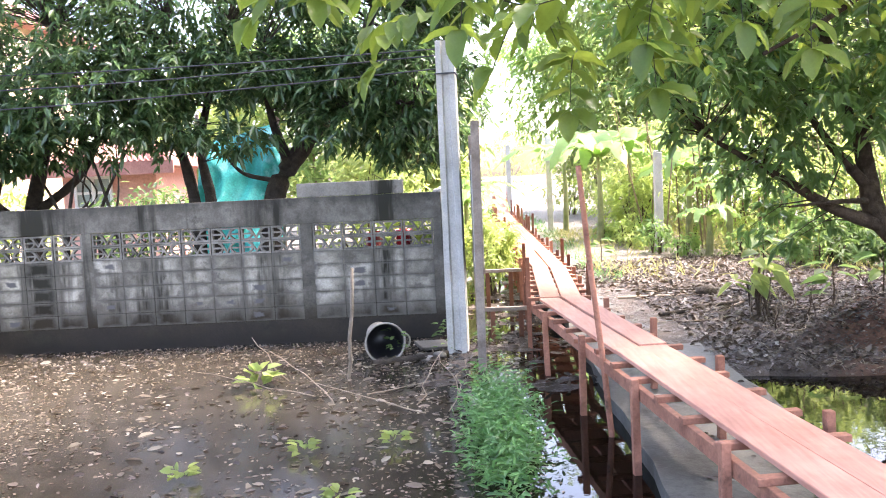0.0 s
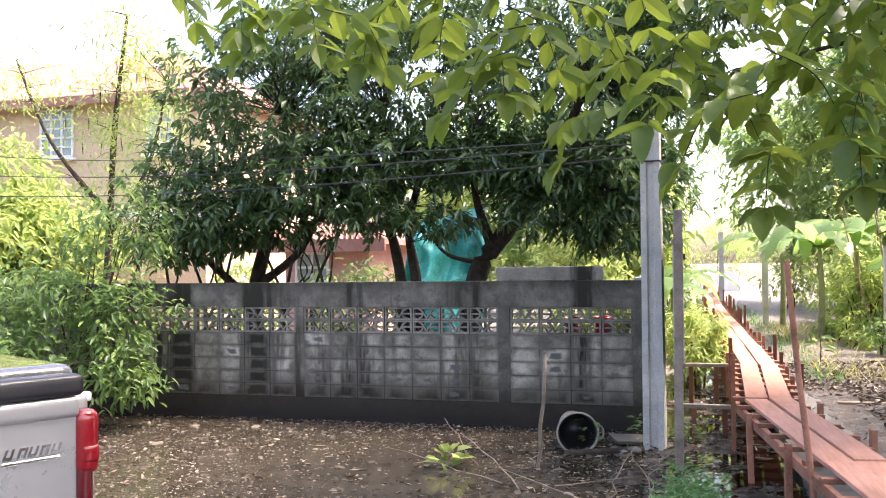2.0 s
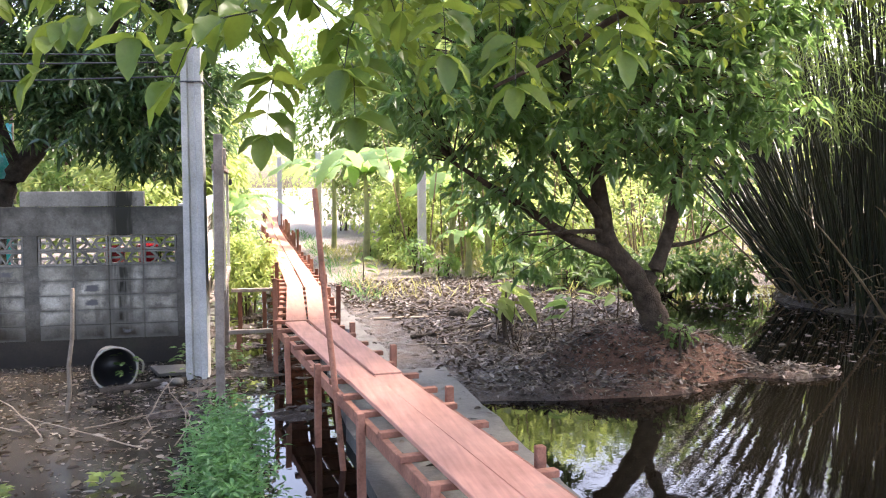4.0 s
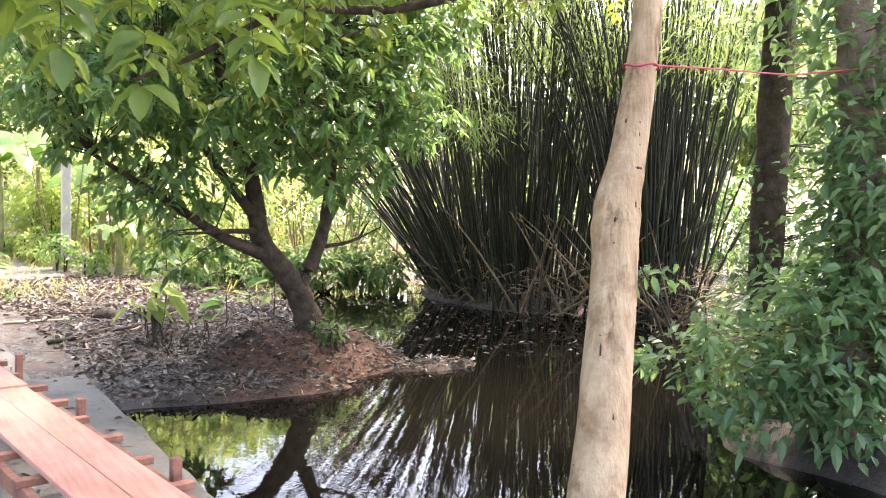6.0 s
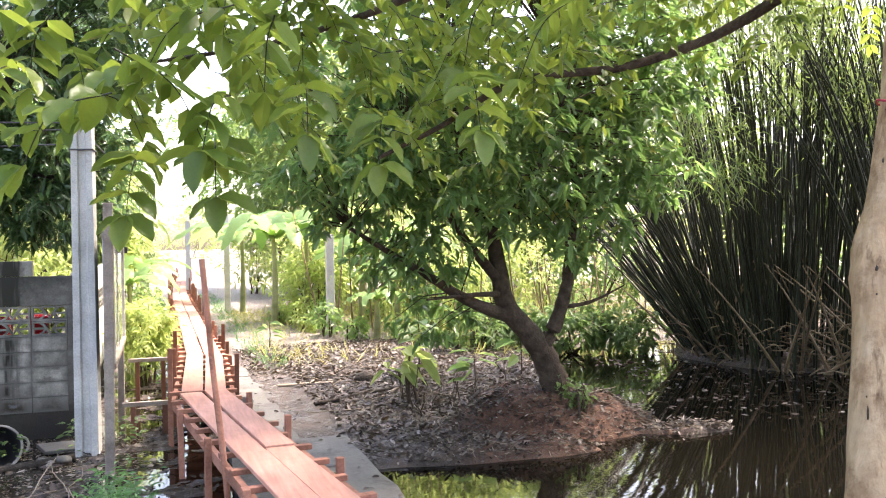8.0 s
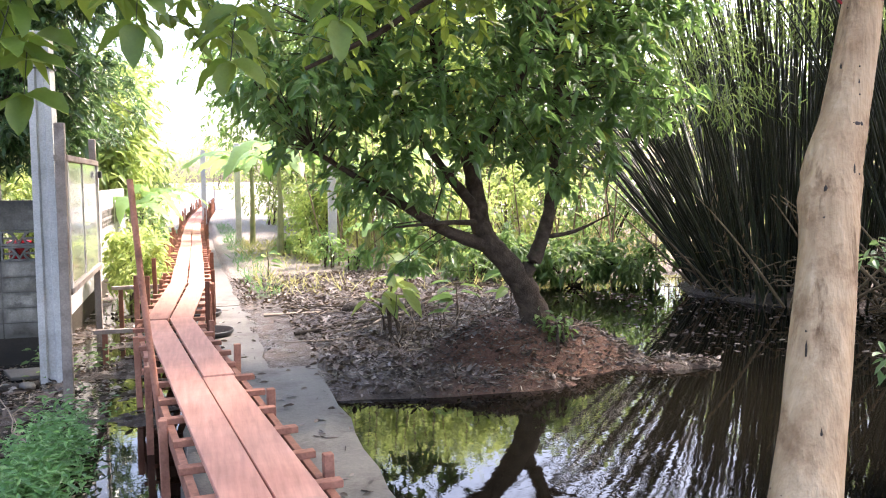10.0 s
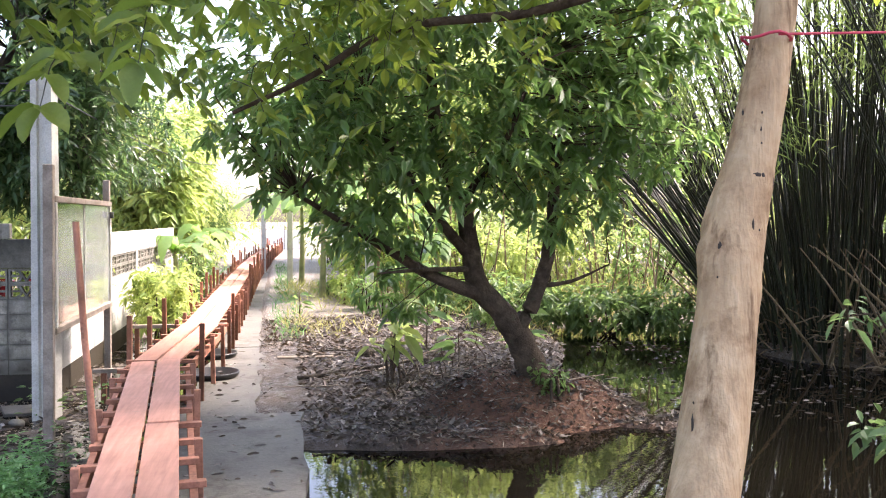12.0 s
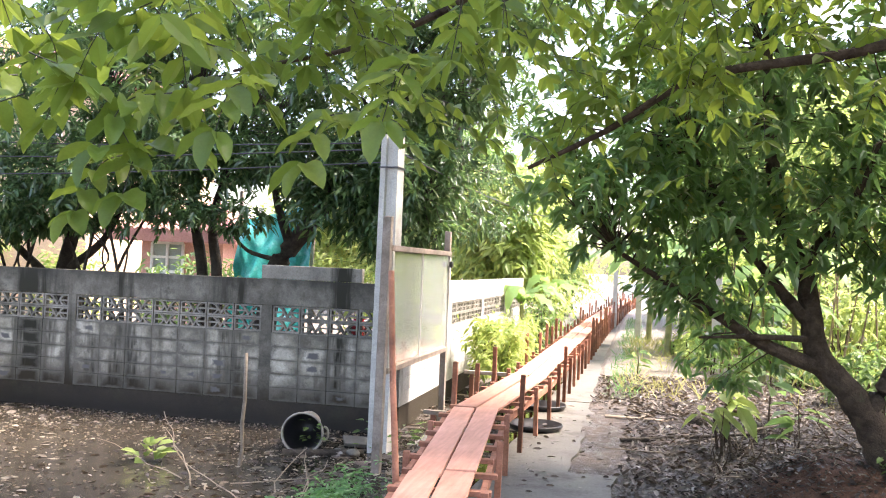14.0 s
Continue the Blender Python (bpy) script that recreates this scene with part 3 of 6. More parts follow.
def slab(name, corners, z0, z1):
    bm = bmesh.new()
    n = 14
    (ax, ay), (bx, by), (cx, cy), (dx, dy) = corners
    for z in (z0, z1):
        for i in range(n + 1):
            t = i / n
            j = 0.02 * math.sin(i * 2.3) + 0.012 * math.sin(i * 5.1)
            bm.verts.new((ax + (dx - ax) * t - j, ay + (dy - ay) * t, z))
            bm.verts.new((bx + (cx - bx) * t + j, by + (cy - by) * t, z))
    bm.verts.ensure_lookup_table()
    v, k = bm.verts, 2 * (n + 1)
    for i in range(n):
        a = 2 * i
        bm.faces.new((v[k + a], v[k + a + 1], v[k + a + 3], v[k + a + 2]))
        bm.faces.new((v[a], v[a + 2], v[k + a + 2], v[k + a]))
        bm.faces.new((v[a + 1], v[k + a + 1], v[k + a + 3], v[a + 3]))
    bm.faces.new((v[0], v[k], v[k + 1], v[1]))
    bm.faces.new((v[2 * n], v[2 * n + 1], v[k + 2 * n + 1], v[k + 2 * n]))
    bmesh.ops.recalc_face_normals(bm, faces=bm.faces)
    return part(name, bm, M_SLAB, path)


slab("slab", ((2.44, 3.2), (3.74, 3.2), (3.80, 9.24), (2.55, 9.24)), -0.3, 0.115)
slab("slab", ((2.55, 9.26), (3.32, 9.26), (3.40, 14.2), (2.62, 14.2)), -0.3, 0.095)
slab("slab", ((2.62, 14.22), (3.42, 14.22), (3.50, 34.0), (2.72, 34.0)), -0.3, 0.10)
slab("slab", ((3.08, 34.02), (3.86, 34.02), (4.6, 56.0), (3.8, 56.0)), -0.3, 0.11)


# ---- block walls ----
def vent_mesh():
    """Pierced cement block: frame, two facing arcs, a centre bar and corner spurs."""
    bm = bmesh.new()
    w, h, d, b = 0.378, 0.170, 0.075, 0.022
    for x0, x1, z0, z1 in ((0, w, 0, b), (0, w, h - b, h), (0, b, b, h - b), (w - b, w, b, h - b)):
        add_box(bm, x0, x1, 0, d, z0, z1)
    for sx in (-1, 1):
        for i in range(5):
            a0, a1 = -1.15 + i * 0.46, -1.15 + (i + 1) * 0.46
            p0 = Vector((w / 2 + sx * (0.135 - 0.085 * math.cos(a0)), 0, h / 2 + 0.068 * math.sin(a0)))
            p1 = Vector((w / 2 + sx * (0.135 - 0.085 * math.cos(a1)), 0, h / 2 + 0.068 * math.sin(a1)))
            c, dv = (p0 + p1) / 2, p1 - p0
            m = Matrix.Translation((c.x, d / 2, c.z)) @ Matrix.Rotation(-math.atan2(dv.z, dv.x), 4, 'Y')
            add_box(bm, -dv.length / 2 - 0.004, dv.length / 2 + 0.004, -d * 0.4, d * 0.4, -0.010, 0.010, 0, m)
        add_box(bm, w / 2 + sx * 0.115 - 0.055, w / 2 + sx * 0.115 + 0.055, 0.008, d - 0.008, h / 2 - 0.010, h / 2 + 0.010)
        m = Matrix.Translation((w / 2 + sx * 0.035, d / 2, h / 2)) @ Matrix.Rotation(sx * 0.55, 4, 'Y')
        add_box(bm, -0.009, 0.009, -d * 0.4, d * 0.4, -0.068, 0.068, 0, m)
    me = bpy.data.meshes.new("vent_block")
    bm.to_mesh(me)
    bm.free()
    me.materials.append(M_VENT)
    return me


def block_mesh(w, mat):
    bm = box(0, w, -0.006, 0.02, 0, 0.169, 0.004)
    me = bpy.data.meshes.new("block")
    bm.to_mesh(me)
    bm.free()
    me.materials.append(mat)
    return me


VENT, BLOCK, BLOCKPALE = vent_mesh(), block_mesh(0.380, M_BLOCK), block_mesh(0.380, M_PALEWALL)
ROW, COL, SILL = 0.1755, 0.39, 1.185          # course height, block pitch, height of the lowest pierced course


def block_wall(name, label, groups, m, z_top, body, block, base_mat, lo_row=0):
    """groups: (start, columns) of pierced panels along the wall; pillars fill what lies between."""
    root = new(name)
    root.matrix_basis = m
    tagged(root, label, "wall", kind="structure")
    x_end = groups[-1][0] + groups[-1][1] * COL + 0.11
    x_beg = groups[0][0] - 0.12
    part("lower_wall", box(x_beg, x_end, 0.0, 0.1, 0.30, SILL - 0.002, 0), body, root)
    part("wall_foot", box(x_beg, x_end, -0.004, 0.104, -0.4, 0.30, 0), base_mat, root, "wet mossy cement foot, colour darkened for shade")
    part("upper_wall", box(x_beg, x_end, 0.0, 0.1, 1.536, z_top, 0.006), body, root)
    edges = [x_beg] + [e for s, c in groups for e in (s, s + c * COL)] + [x_end]
    for a, b in zip(edges[0::2], edges[1::2]):
        part("pillar", box(a, b, -0.003, 0.103, SILL - 0.002, 1.536, 0.003), body, root)
    for s, c in groups:
        for i in range(c):
            for r in range(2):
                piece("vent_block", VENT, root, pose(s + i * COL + 0.006, 0.012, SILL + r * ROW))
            for r in range(1, 6 - lo_row):
                piece("block", block, root, pose(s + i * COL + 0.005 + rnd.uniform(-.003, .003), rnd.uniform(-0.002, 0.003), SILL - r * ROW, 0, 0, rnd.uniform(-.3, .3)))
    return root


block_wall("wall_front", "stained grey cement block wall with pierced vent blocks", [(-9.25, 7), (-6.40, 7), (-3.55, 7), (-0.67, 4)], pose(0, 10.9, 0), 1.875, M_WALL, BLOCK, M_WALLDARK)
part_cap = part("wall_cap", box(-0.84, 0.53, 10.902, 10.998, 1.878, 2.055, 0.006), M_CAP)
tagged(part_cap, "raised course of grey blocks on the wall", "wall cap", kind="structure")
block_wall("wall_side", "pale sunlit cement block wall along the walkway", [(0.3, 7), (3.2, 7), (6.1, 7), (9.0, 7)], pose(1.0, 11.0, 0, 0, 0, 90), 1.9, M_PALEWALL, BLOCKPALE, M_WALL, 1)

# ---- concrete post, noticeboard ----
bm = bmesh.new()
prof = ((-0.11, -0.10), (-0.045, -0.10), (-0.03, -0.07), (0.03, -0.07), (0.045, -0.10), (0.11, -0.10), (0.11, 0.10), (0.045, 0.10), (0.03, 0.07), (-0.03, 0.07), (-0.045, 0.10), (-0.11, 0.10))
rings = [[bm.verts.new((x * s, y * s, z)) for x, y in prof] for z, s in ((-0.4, 1.08), (1.0, 1.05), (2.2, 1.0), (3.6, 0.95))]
for r0, r1 in zip(rings, rings[1:]):
    for i in range(len(prof)):
        bm.faces.new((r0[i], r0[(i + 1) % len(prof)], r1[(i + 1) % len(prof)], r1[i]))
bm.faces.new(rings[-1])
post = empty("concrete_post", (1.165, 9.88, 0), -6)
part("shaft", bm, M_POST, post)
part("tie_wire", add_box(bmesh.new(), -0.12, 0.12, -0.112, 0.112, 3.22, 3.235), M_WIRE, post, "dark binding wire")
tagged(post, "pale grooved concrete utility post beside the wall", "post")

board = empty("noticeboard", (1.43, 8.88, 0))
part("post", box(-0.05, 0.04, -0.05, 0.04, -0.35, 2.62, 0.006, pose(0, 0, 0, 0.6, 0.6, 0)), M_GREYWOOD, board, "weathered grey wooden post with worn red paint")
part("post", box(-0.04, 0.04, 2.86, 2.94, -0.35, 2.60, 0.006), M_GREYWOOD, board)
part("top_rail", box(-0.05, 0.07, 0.03, 2.86, 2.27, 2.33, 0.005), M_GREYWOOD, board)
part("bottom_rail", box(-0.05, 0.07, 0.03, 2.86, 1.01, 1.07, 0.005), M_GREYWOOD, board)
part("stile", box(-0.04, 0.065, 0.045, 0.12, 1.07, 2.27, 0.004), M_POST, board, "pale metal frame edge")
part("stile", box(-0.04, 0.065, 2.79, 2.858, 1.07, 2.27, 0.004), M_POST, board)
part("backing", box(-0.035, -0.02, 0.12, 2.79, 1.07, 2.27, 0.0), M_BOARD, board, "faded pale green backing")
for a, b in ((0.124, 1.45), (1.42, 2.786)):
    g = part("pane", box(0.030 + (0.012 if a > 1 else 0), 0.034 + (0.012 if a > 1 else 0), a, b, 1.074, 2.266, 0.0), M_GLASS, board, "dusty sliding glass pane")
    g.visible_shadow = False
part("mullion", box(0.036, 0.041, 1.40, 1.44, 1.074, 2.266, 0.001), M_POST, board)
part("lock", box(0.07, 0.11, 2.70, 2.80, 2.12, 2.20, 0.008), M_BLACK, board, "small black lock")
tagged(board, "glass-fronted wooden noticeboard on two weathered posts", "noticeboard")


# ---- raised walkway ----
walkway = empty("walkway")
tagged(walkway, "raised plank walkway in red primer on timber legs", "walkway")
LINE = [(3.14, 1.9), (2.655, 6.38), (2.335, 9.42), (2.50, 12.6), (2.52, 15.4), (2.53, 18.4), (2.54, 21.4), (2.55, 24.4), (2.57, 27.4), (2.60, 30.4), (2.66, 33.4), (2.74, 36.4), (2.86, 40.0), (3.02, 44.0), (3.22, 48.5), (3.45, 53.5)]
DECK = 0.662


def plank_mesh(length, w):
    bm = bmesh.new()
    add_box(bm, -w / 2, w / 2, 0, length, -0.032, 0.0, 0.004)
    me = bpy.data.meshes.new("plank")
    bm.to_mesh(me)
    bm.free()
    me.materials.append(M_PLANK)
    return me


def timber(w, h, length):
    bm = box(-w / 2, w / 2, 0, length, -h, 0, 0.003)
    me = bpy.data.meshes.new("timber")
    bm.to_mesh(me)
    bm.free()
    me.materials.append(M_TIMBER)
    return me


BATTEN = timber(0.065, 0.038, 0.71)
for i, ((x0, y0), (x1, y1)) in enumerate(zip(LINE, LINE[1:])):
    d = math.hypot(x1 - x0, y1 - y0)
    yaw = math.degrees(math.atan2(-(x1 - x0), y1 - y0))
    base = pose(x0, y0, DECK, 0, 0, yaw)
    for s in (-1, 1):
        lead = 0.16 if (s > 0 and i == 1) else 0.0
        piece("plank", plank_mesh(d - 0.008 + (0.16 if (s > 0 and i == 0) else 0.0) - lead, 0.222), walkway, base @ pose(s * 0.119, 0.012 + lead, 0.004 * ((i % 2) == (s > 0)), rnd.uniform(-.15, .15), rnd.uniform(-.6, .6), rnd.uniform(-.25, .25)))
        piece("stringer", timber(0.045, 0.09, d), walkway, base @ pose(s * 0.305, 0, -0.072))
    k = max(1, round(d / 0.52))
    for j in range(k):
        piece("batten", BATTEN, walkway, base @ pose(0.355 + rnd.uniform(-.05, .05), (j + 0.5) * d / k, -0.034, 0, 0, 90 + rnd.uniform(-2, 2)))
    legs = max(1, round(d / (1.05 if y0 > 8.5 else 1.45)))
    for j in range(legs):
        for s in (-1, 1):
            t = (j + 0.5 + 0.12 * s) * d / legs
            gxp, gyp = x0 + (x1 - x0) * t / d + s * 0.354, y0 + (y1 - y0) * t / d
            far = y0 > 8.5
            top = rnd.choice((0.03, 0.30, 0.42, 0.12)) if far else (rnd.choice((0.05, 0.08)) if s > 0 else rnd.choice((-0.01, 0.02)))
            foot = -0.35
            bm = box(-0.026, 0.026, -0.026, 0.026, foot, DECK + top, 0.004)
            leg = part("leg", bm, M_LEG if rnd.random() < 0.35 else M_TIMBER, walkway)
            leg.matrix_basis = pose(gxp, gyp, 0, rnd.uniform(-1.2, 1.2), rnd.uniform(-1.2, 1.2), yaw)

for y0, z in ((13.0, 0.62), (10.6, 0.40)):
    tr = empty("trestle", (1.9, y0, 0))
    part("rail", box(-0.42, 0.22, -0.03, 0.03, z - 0.05, z, 0.004), M_GREYWOOD, tr)
    for x in (-0.3, 0.05):
        part("leg", box(x - 0.03, x + 0.03, -0.03, 0.03, -0.35, z - 0.05, 0.004), M_LEG, tr)
    tagged(tr, "low timber trestle standing in mud beside the walkway", "trestle")


# ---- leaning rods and sticks ----
def rod(name, label, a, b, r0, r1, mat, wob=0.01, sides=8):
    a, b = Vector(a), Vector(b)
    pts = [a.lerp(b, i / 6) + Vector((rnd.uniform(-wob, wob), rnd.uniform(-wob, wob), 0)) * (0 < i < 6) for i in range(7)]
    me = tubes_mesh(name, [([p - a for p in pts] + [b - a + (b - a).normalized() * 0.002], [r0 + (r1 - r0) * i / 6 for i in range(7)] + [0.001])], mat, sides)
    ob = new(name, me)
    ob.matrix_basis = Matrix.Translation(a)
    return tagged(ob, label, name.replace("_", " "))


rod("wooden_pole", "slim reddish timber pole leaning against the walkway", (2.40, 6.30, -0.3), (2.20, 6.45, 2.09), 0.026, 0.022, M_TIMBER, 0.006)
rod("stick", "thin pale stick stuck upright in the pond mud", (0.0, 8.73, -0.3), (0.146, 8.45, 1.18), 0.022, 0.017, M_STICK, 0.012)
for a, b, r in (((-0.55, 8.6, -0.02), (-1.05, 9.0, 0.42), 0.012), ((0.0, 7.7, 0.02), (-0.75, 8.5, 0.36), 0.012), ((0.9, 7.2, 0.0), (-0.3, 8.1, 0.13), 0.012), ((0.8, 7.5, 0.0), (1.05, 7.9, 0.42), 0.012), ((1.3, 7.3, 0.0), (1.0, 8.0, 0.35), 0.012), ((1.1, 7.25, 0.0), (1.25, 7.9, 0.32), 0.010), ((-0.2, 7.9, 0.02), (-1.6, 8.6, 0.16), 0.010), ((0.3, 7.9, 0.02), (1.2, 8.2, 0.10), 0.012)):
    rod("twig", "bare bent dead twig lying in the pond", a, b, r * 0.6, r * 0.3, M_STICK, 0.05, 6)
rod("branch_log", "blackened fallen log half sunk in mud", (0.2, 9.35, 0.0), (1.05, 9.62, 0.03), 0.05, 0.04, M_DARKBARK, 0.02)
rod("plank_scrap", "pale weathered plank scrap lying on mud", (3.55, 12.9, 0.11), (4.36, 12.75, 0.13), 0.035, 0.03, M_STICK, 0.004, 4)
rod("branch", "long dead branch lying on leaf litter", (3.8, 11.2, 0.12), (5.6, 11.9, 0.22), 0.03, 0.015, M_DARKBARK, 0.05, 6)
rod("branch", "thin dead branch lying on leaf litter", (4.8, 11.4, 0.14), (5.9, 12.4, 0.3), 0.02, 0.01, M_STICK, 0.05, 6)
for _ in range(46):
    x, y = rnd.uniform(3.9, 7.0), rnd.uniform(8.9, 15)
    z = float(ground_z(x, y)) + 0.02
    a, l = rnd.uniform(0, 6.28), rnd.uniform(0.25, 0.9)
    if z > 0.05:
        x2, y2 = x + l * math.cos(a), y + l * math.sin(a)
        rod("twig", "thin dead twig on leaf litter", (x, y, z), (x2, y2, max(float(ground_z(x2, y2)), 0) + 0.02 + rnd.uniform(0, 0.12)), 0.010, 0.004, rnd.choice((M_STICK, M_DARKBARK)), 0.03, 5)


def stone(x, y, r, label, mat):
    bm = bmesh.new()
    bmesh.ops.create_icosphere(bm, subdivisions=2, radius=r)
    for v in bm.verts:
        v.co *= 1 + 0.28 * noise.noise(v.co * 7 + Vector((x, y, 0)))
        v.co.z *= 0.62
    ob = part("stone", bm, mat, None, "", True)
    ob.matrix_basis = pose(x, y, float(ground_z(x, y)) + r * 0.35, 0, 0, x * 90)
    tagged(ob, label, "stone")


stone(4.03, 15.6, 0.13, "dark stone on bare mud", M_DARKBARK)
stone(4.78, 12.6, 0.16, "dark muddy stone among dead leaves", M_DARKBARK)
stone(5.5, 12.7, 0.10, "pale stone among dead leaves", M_SLAB)
stone(0.95, 9.55, 0.08, "grey stone in mud beside the post", M_SLAB)
stone(0.72, 9.7, 0.05, "small grey stone in mud", M_SLAB)
tile = part("concrete_tile", box(-0.2, 0.2, -0.14, 0.14, -0.02, 0.02, 0.006), M_SLAB)
tile.matrix_basis = pose(0.86, 10.1, 0.05, 8, 4, 25)
tagged(tile, "broken grey concrete tile lying on mud", "tile")

# ---- bucket by the wall ----
bucket = empty("bucket", (0.36, 9.85, 0.20))
bucket.matrix_basis = pose(0.28, 9.80, 0.20, 92, 0, 14)
prof = ((0.0, -0.30), (0.15, -0.30), (0.225, 0.20), (0.24, 0.205), (0.24, 0.225), (0.222, 0.225), (0.215, 0.20))
inner = ((0.215, 0.20), (0.145, -0.285), (0.0, -0.285))


def lathe(profile, n=28):
    bm = bmesh.new()
    rows = [[bm.verts.new((r * math.cos(2 * math.pi * k / n), r * math.sin(2 * math.pi * k / n), z)) for k in range(n)] for r, z in profile]
    for a, b in zip(rows, rows[1:]):
        for k in range(n):
            bm.faces.new((a[k], a[(k + 1) % n], b[(k + 1) % n], b[k]))
    bmesh.ops.remove_doubles(bm, verts=bm.verts, dist=1e-5)
    bmesh.ops.recalc_face_normals(bm, faces=bm.faces)
    return bm


part("body", lathe(prof), M_BUCKET, bucket, smooth=True)
# inner surface coloured black to stand for the shade in the opening
part("lining", lathe(inner), M_BLACK, bucket, "inside coloured black for its shade", True)
hp = [Vector((0.235 + 0.055 * math.sin(t), 0.08 * math.cos(t), 0.19)) for t in np.linspace(0, math.pi, 9)]
piece("handle", tubes_mesh("handle", [(hp, [0.013] * 9)], M_BUCKET, 6), bucket)
tagged(bucket, "scuffed grey plastic tub lying on its side in mud", "tub")
for x, y in ((2.72, 11.6), (2.62, 13.3)):
    tb = empty("tray", (x, y, 0.10))
    part("body", lathe(((0.0, 0.0), (0.30, 0.0), (0.34, 0.07), (0.35, 0.07), (0.35, 0.05), (0.32, -0.004), (0.0, -0.004))), M_BLACK, tb, smooth=True)
    tagged(tb, "shallow round black plastic tray under the walkway", "tray")


# ---- pickup truck ----
def truck():
    root = empty("pickup_truck", (-1.46, 3.52, 0.22))
    # local: x to the right along the tailgate, y forward along the truck, origin at right rear corner
    root.matrix_basis = pose(-1.47, 3.60, 0.25, 0, 0, 61)
    w = 1.72

    def soft_box(x0, x1, y0, y1, z0, z1, r, seg=4):
        bm = box(x0, x1, y0, y1, z0, z1, 0)
        bmesh.ops.bevel(bm, geom=list(bm.edges), offset=r, segments=seg, affect='EDGES', profile=0.6)
        return bm
    part("cargo_bed", soft_box(-w, 0, 0.05, 1.85, 0.55, 1.20, 0.06), M_SILVER, root, smooth=True)
    tg = part("tailgate", soft_box(-w + 0.11, -0.10, -0.025, 0.055, 0.60, 1.20, 0.028), M_SILVER, root, "silver tailgate with chrome badge", True)
    part("ledge", soft_box(-w + 0.12, -0.095, -0.045, 0.05, 1.10, 1.205, 0.030), M_SILVER, tg, smooth=True)
    part("spoiler", soft_box(-w + 0.08, -0.075, -0.055, 0.09, 1.208, 1.315, 0.035), M_BLACK, tg, "black tailgate top cap", True)
    for i, x in enumerate((-0.46, -0.395, -0.345, -0.29, -0.235)):
        bm = bmesh.new()
        add_box(bm, x, x + 0.012, -0.033, -0.024, 0.935, 0.985)
        add_box(bm, x + 0.030, x + 0.042, -0.033, -0.024, 0.935, 0.985)
        add_box(bm, x + 0.010, x + 0.032, -0.032, -0.024, 0.935 + 0.036 * (i % 2), 0.949 + 0.036 * (i % 2))
        bmesh.ops.transform(bm, matrix=Matrix(((1, 0, 0.35, -0.335), (0, 1, 0, 0), (0, 0, 1, 0), (0, 0, 0, 1))), verts=bm.verts)
        part("badge_bar", bm, M_CHROME, tg, "dark chrome badge stroke")
    part("badge_bar", box(-0.47, -0.19, -0.033, -0.024, 0.905, 0.922, 0.003), M_CHROME, tg)
    part("cover", soft_box(-w + 0.04, -0.05, 0.095, 1.8, 1.18, 1.355, 0.075, 5), M_COVER, root, "glossy grey bed cover", True)
    for x0, x1 in ((-0.115, 0.012), (-w - 0.012, -w + 0.11)):
        lamp = part("tail_light", soft_box(x0, x1, -0.045, 0.19, 0.80, 1.13, 0.055, 5), M_RED, root, "glossy red tail light lens", True)
        part("lower_lens", soft_box(x0 + 0.006, x1 - 0.035, -0.038, 0.14, 0.46, 0.88, 0.03), M_DARKRED, lamp, "dark red lower lens", True)
        part("reflector", soft_box(x0 + 0.03, x1 - 0.008, -0.049, 0.10, 0.86, 0.95, 0.02), M_RED, lamp, smooth=True)
    part("corner_panel", soft_box(-0.075, 0.006, 0.01, 0.35, 0.50, 0.90, 0.03), M_SILVER, root, smooth=True)
    part("rope_hook", soft_box(-0.03, 0.03, 0.10, 0.15, 1.15, 1.20, 0.015), M_WHITE, root, smooth=True)
    part("bumper", box(-w - 0.01, 0.01, -0.12, 0.12, 0.34, 0.52, 0.03), M_CHROME, root, "chrome rear bumper")
    bm = bmesh.new()
    pr = ((1.88, 0.55), (1.88, 1.18), (2.05, 1.62), (3.35, 1.62), (3.95, 1.16), (5.0, 1.02), (5.1, 0.55))
    for x in (-w, 0):
        for y, z in pr:
            inset = 0.13 if z > 1.3 else 0.0
            bm.verts.new((x + (inset if x < -1 else -inset), y, z))
    bm.verts.ensure_lookup_table()
    n = len(pr)
    for i in range(n):
        j = (i + 1) % n
        bm.faces.new((bm.verts[i], bm.verts[j], bm.verts[n + j], bm.verts[n + i]))
    bm.faces.new([bm.verts[i] for i in range(n)])
    bm.faces.new([bm.verts[n + i] for i in range(n)])
    bmesh.ops.recalc_face_normals(bm, faces=bm.faces)
    part("cab", bm, M_SILVER, root)
    for x in (-w + 0.11, -0.11):
        for y in (0.95, 4.05):
            wh = part("wheel", lathe(((0.0, -0.1), (0.22, -0.1), (0.34, -0.09), (0.36, -0.05), (0.36, 0.05), (0.34, 0.09), (0.22, 0.1), (0.0, 0.1))), M_RUBBER, root, smooth=True)
            wh.matrix_basis = pose(x, y, 0.36, 0, 90, 0)
            part("rim", lathe(((0.0, -0.115), (0.18, -0.11), (0.21, -0.09), (0.21, 0.09), (0.18, 0.11), (0.0, 0.115))), M_CHROME, wh, smooth=True)
    tagged(root, "silver pickup truck with red tail lights parked on the bank", "truck")


truck()


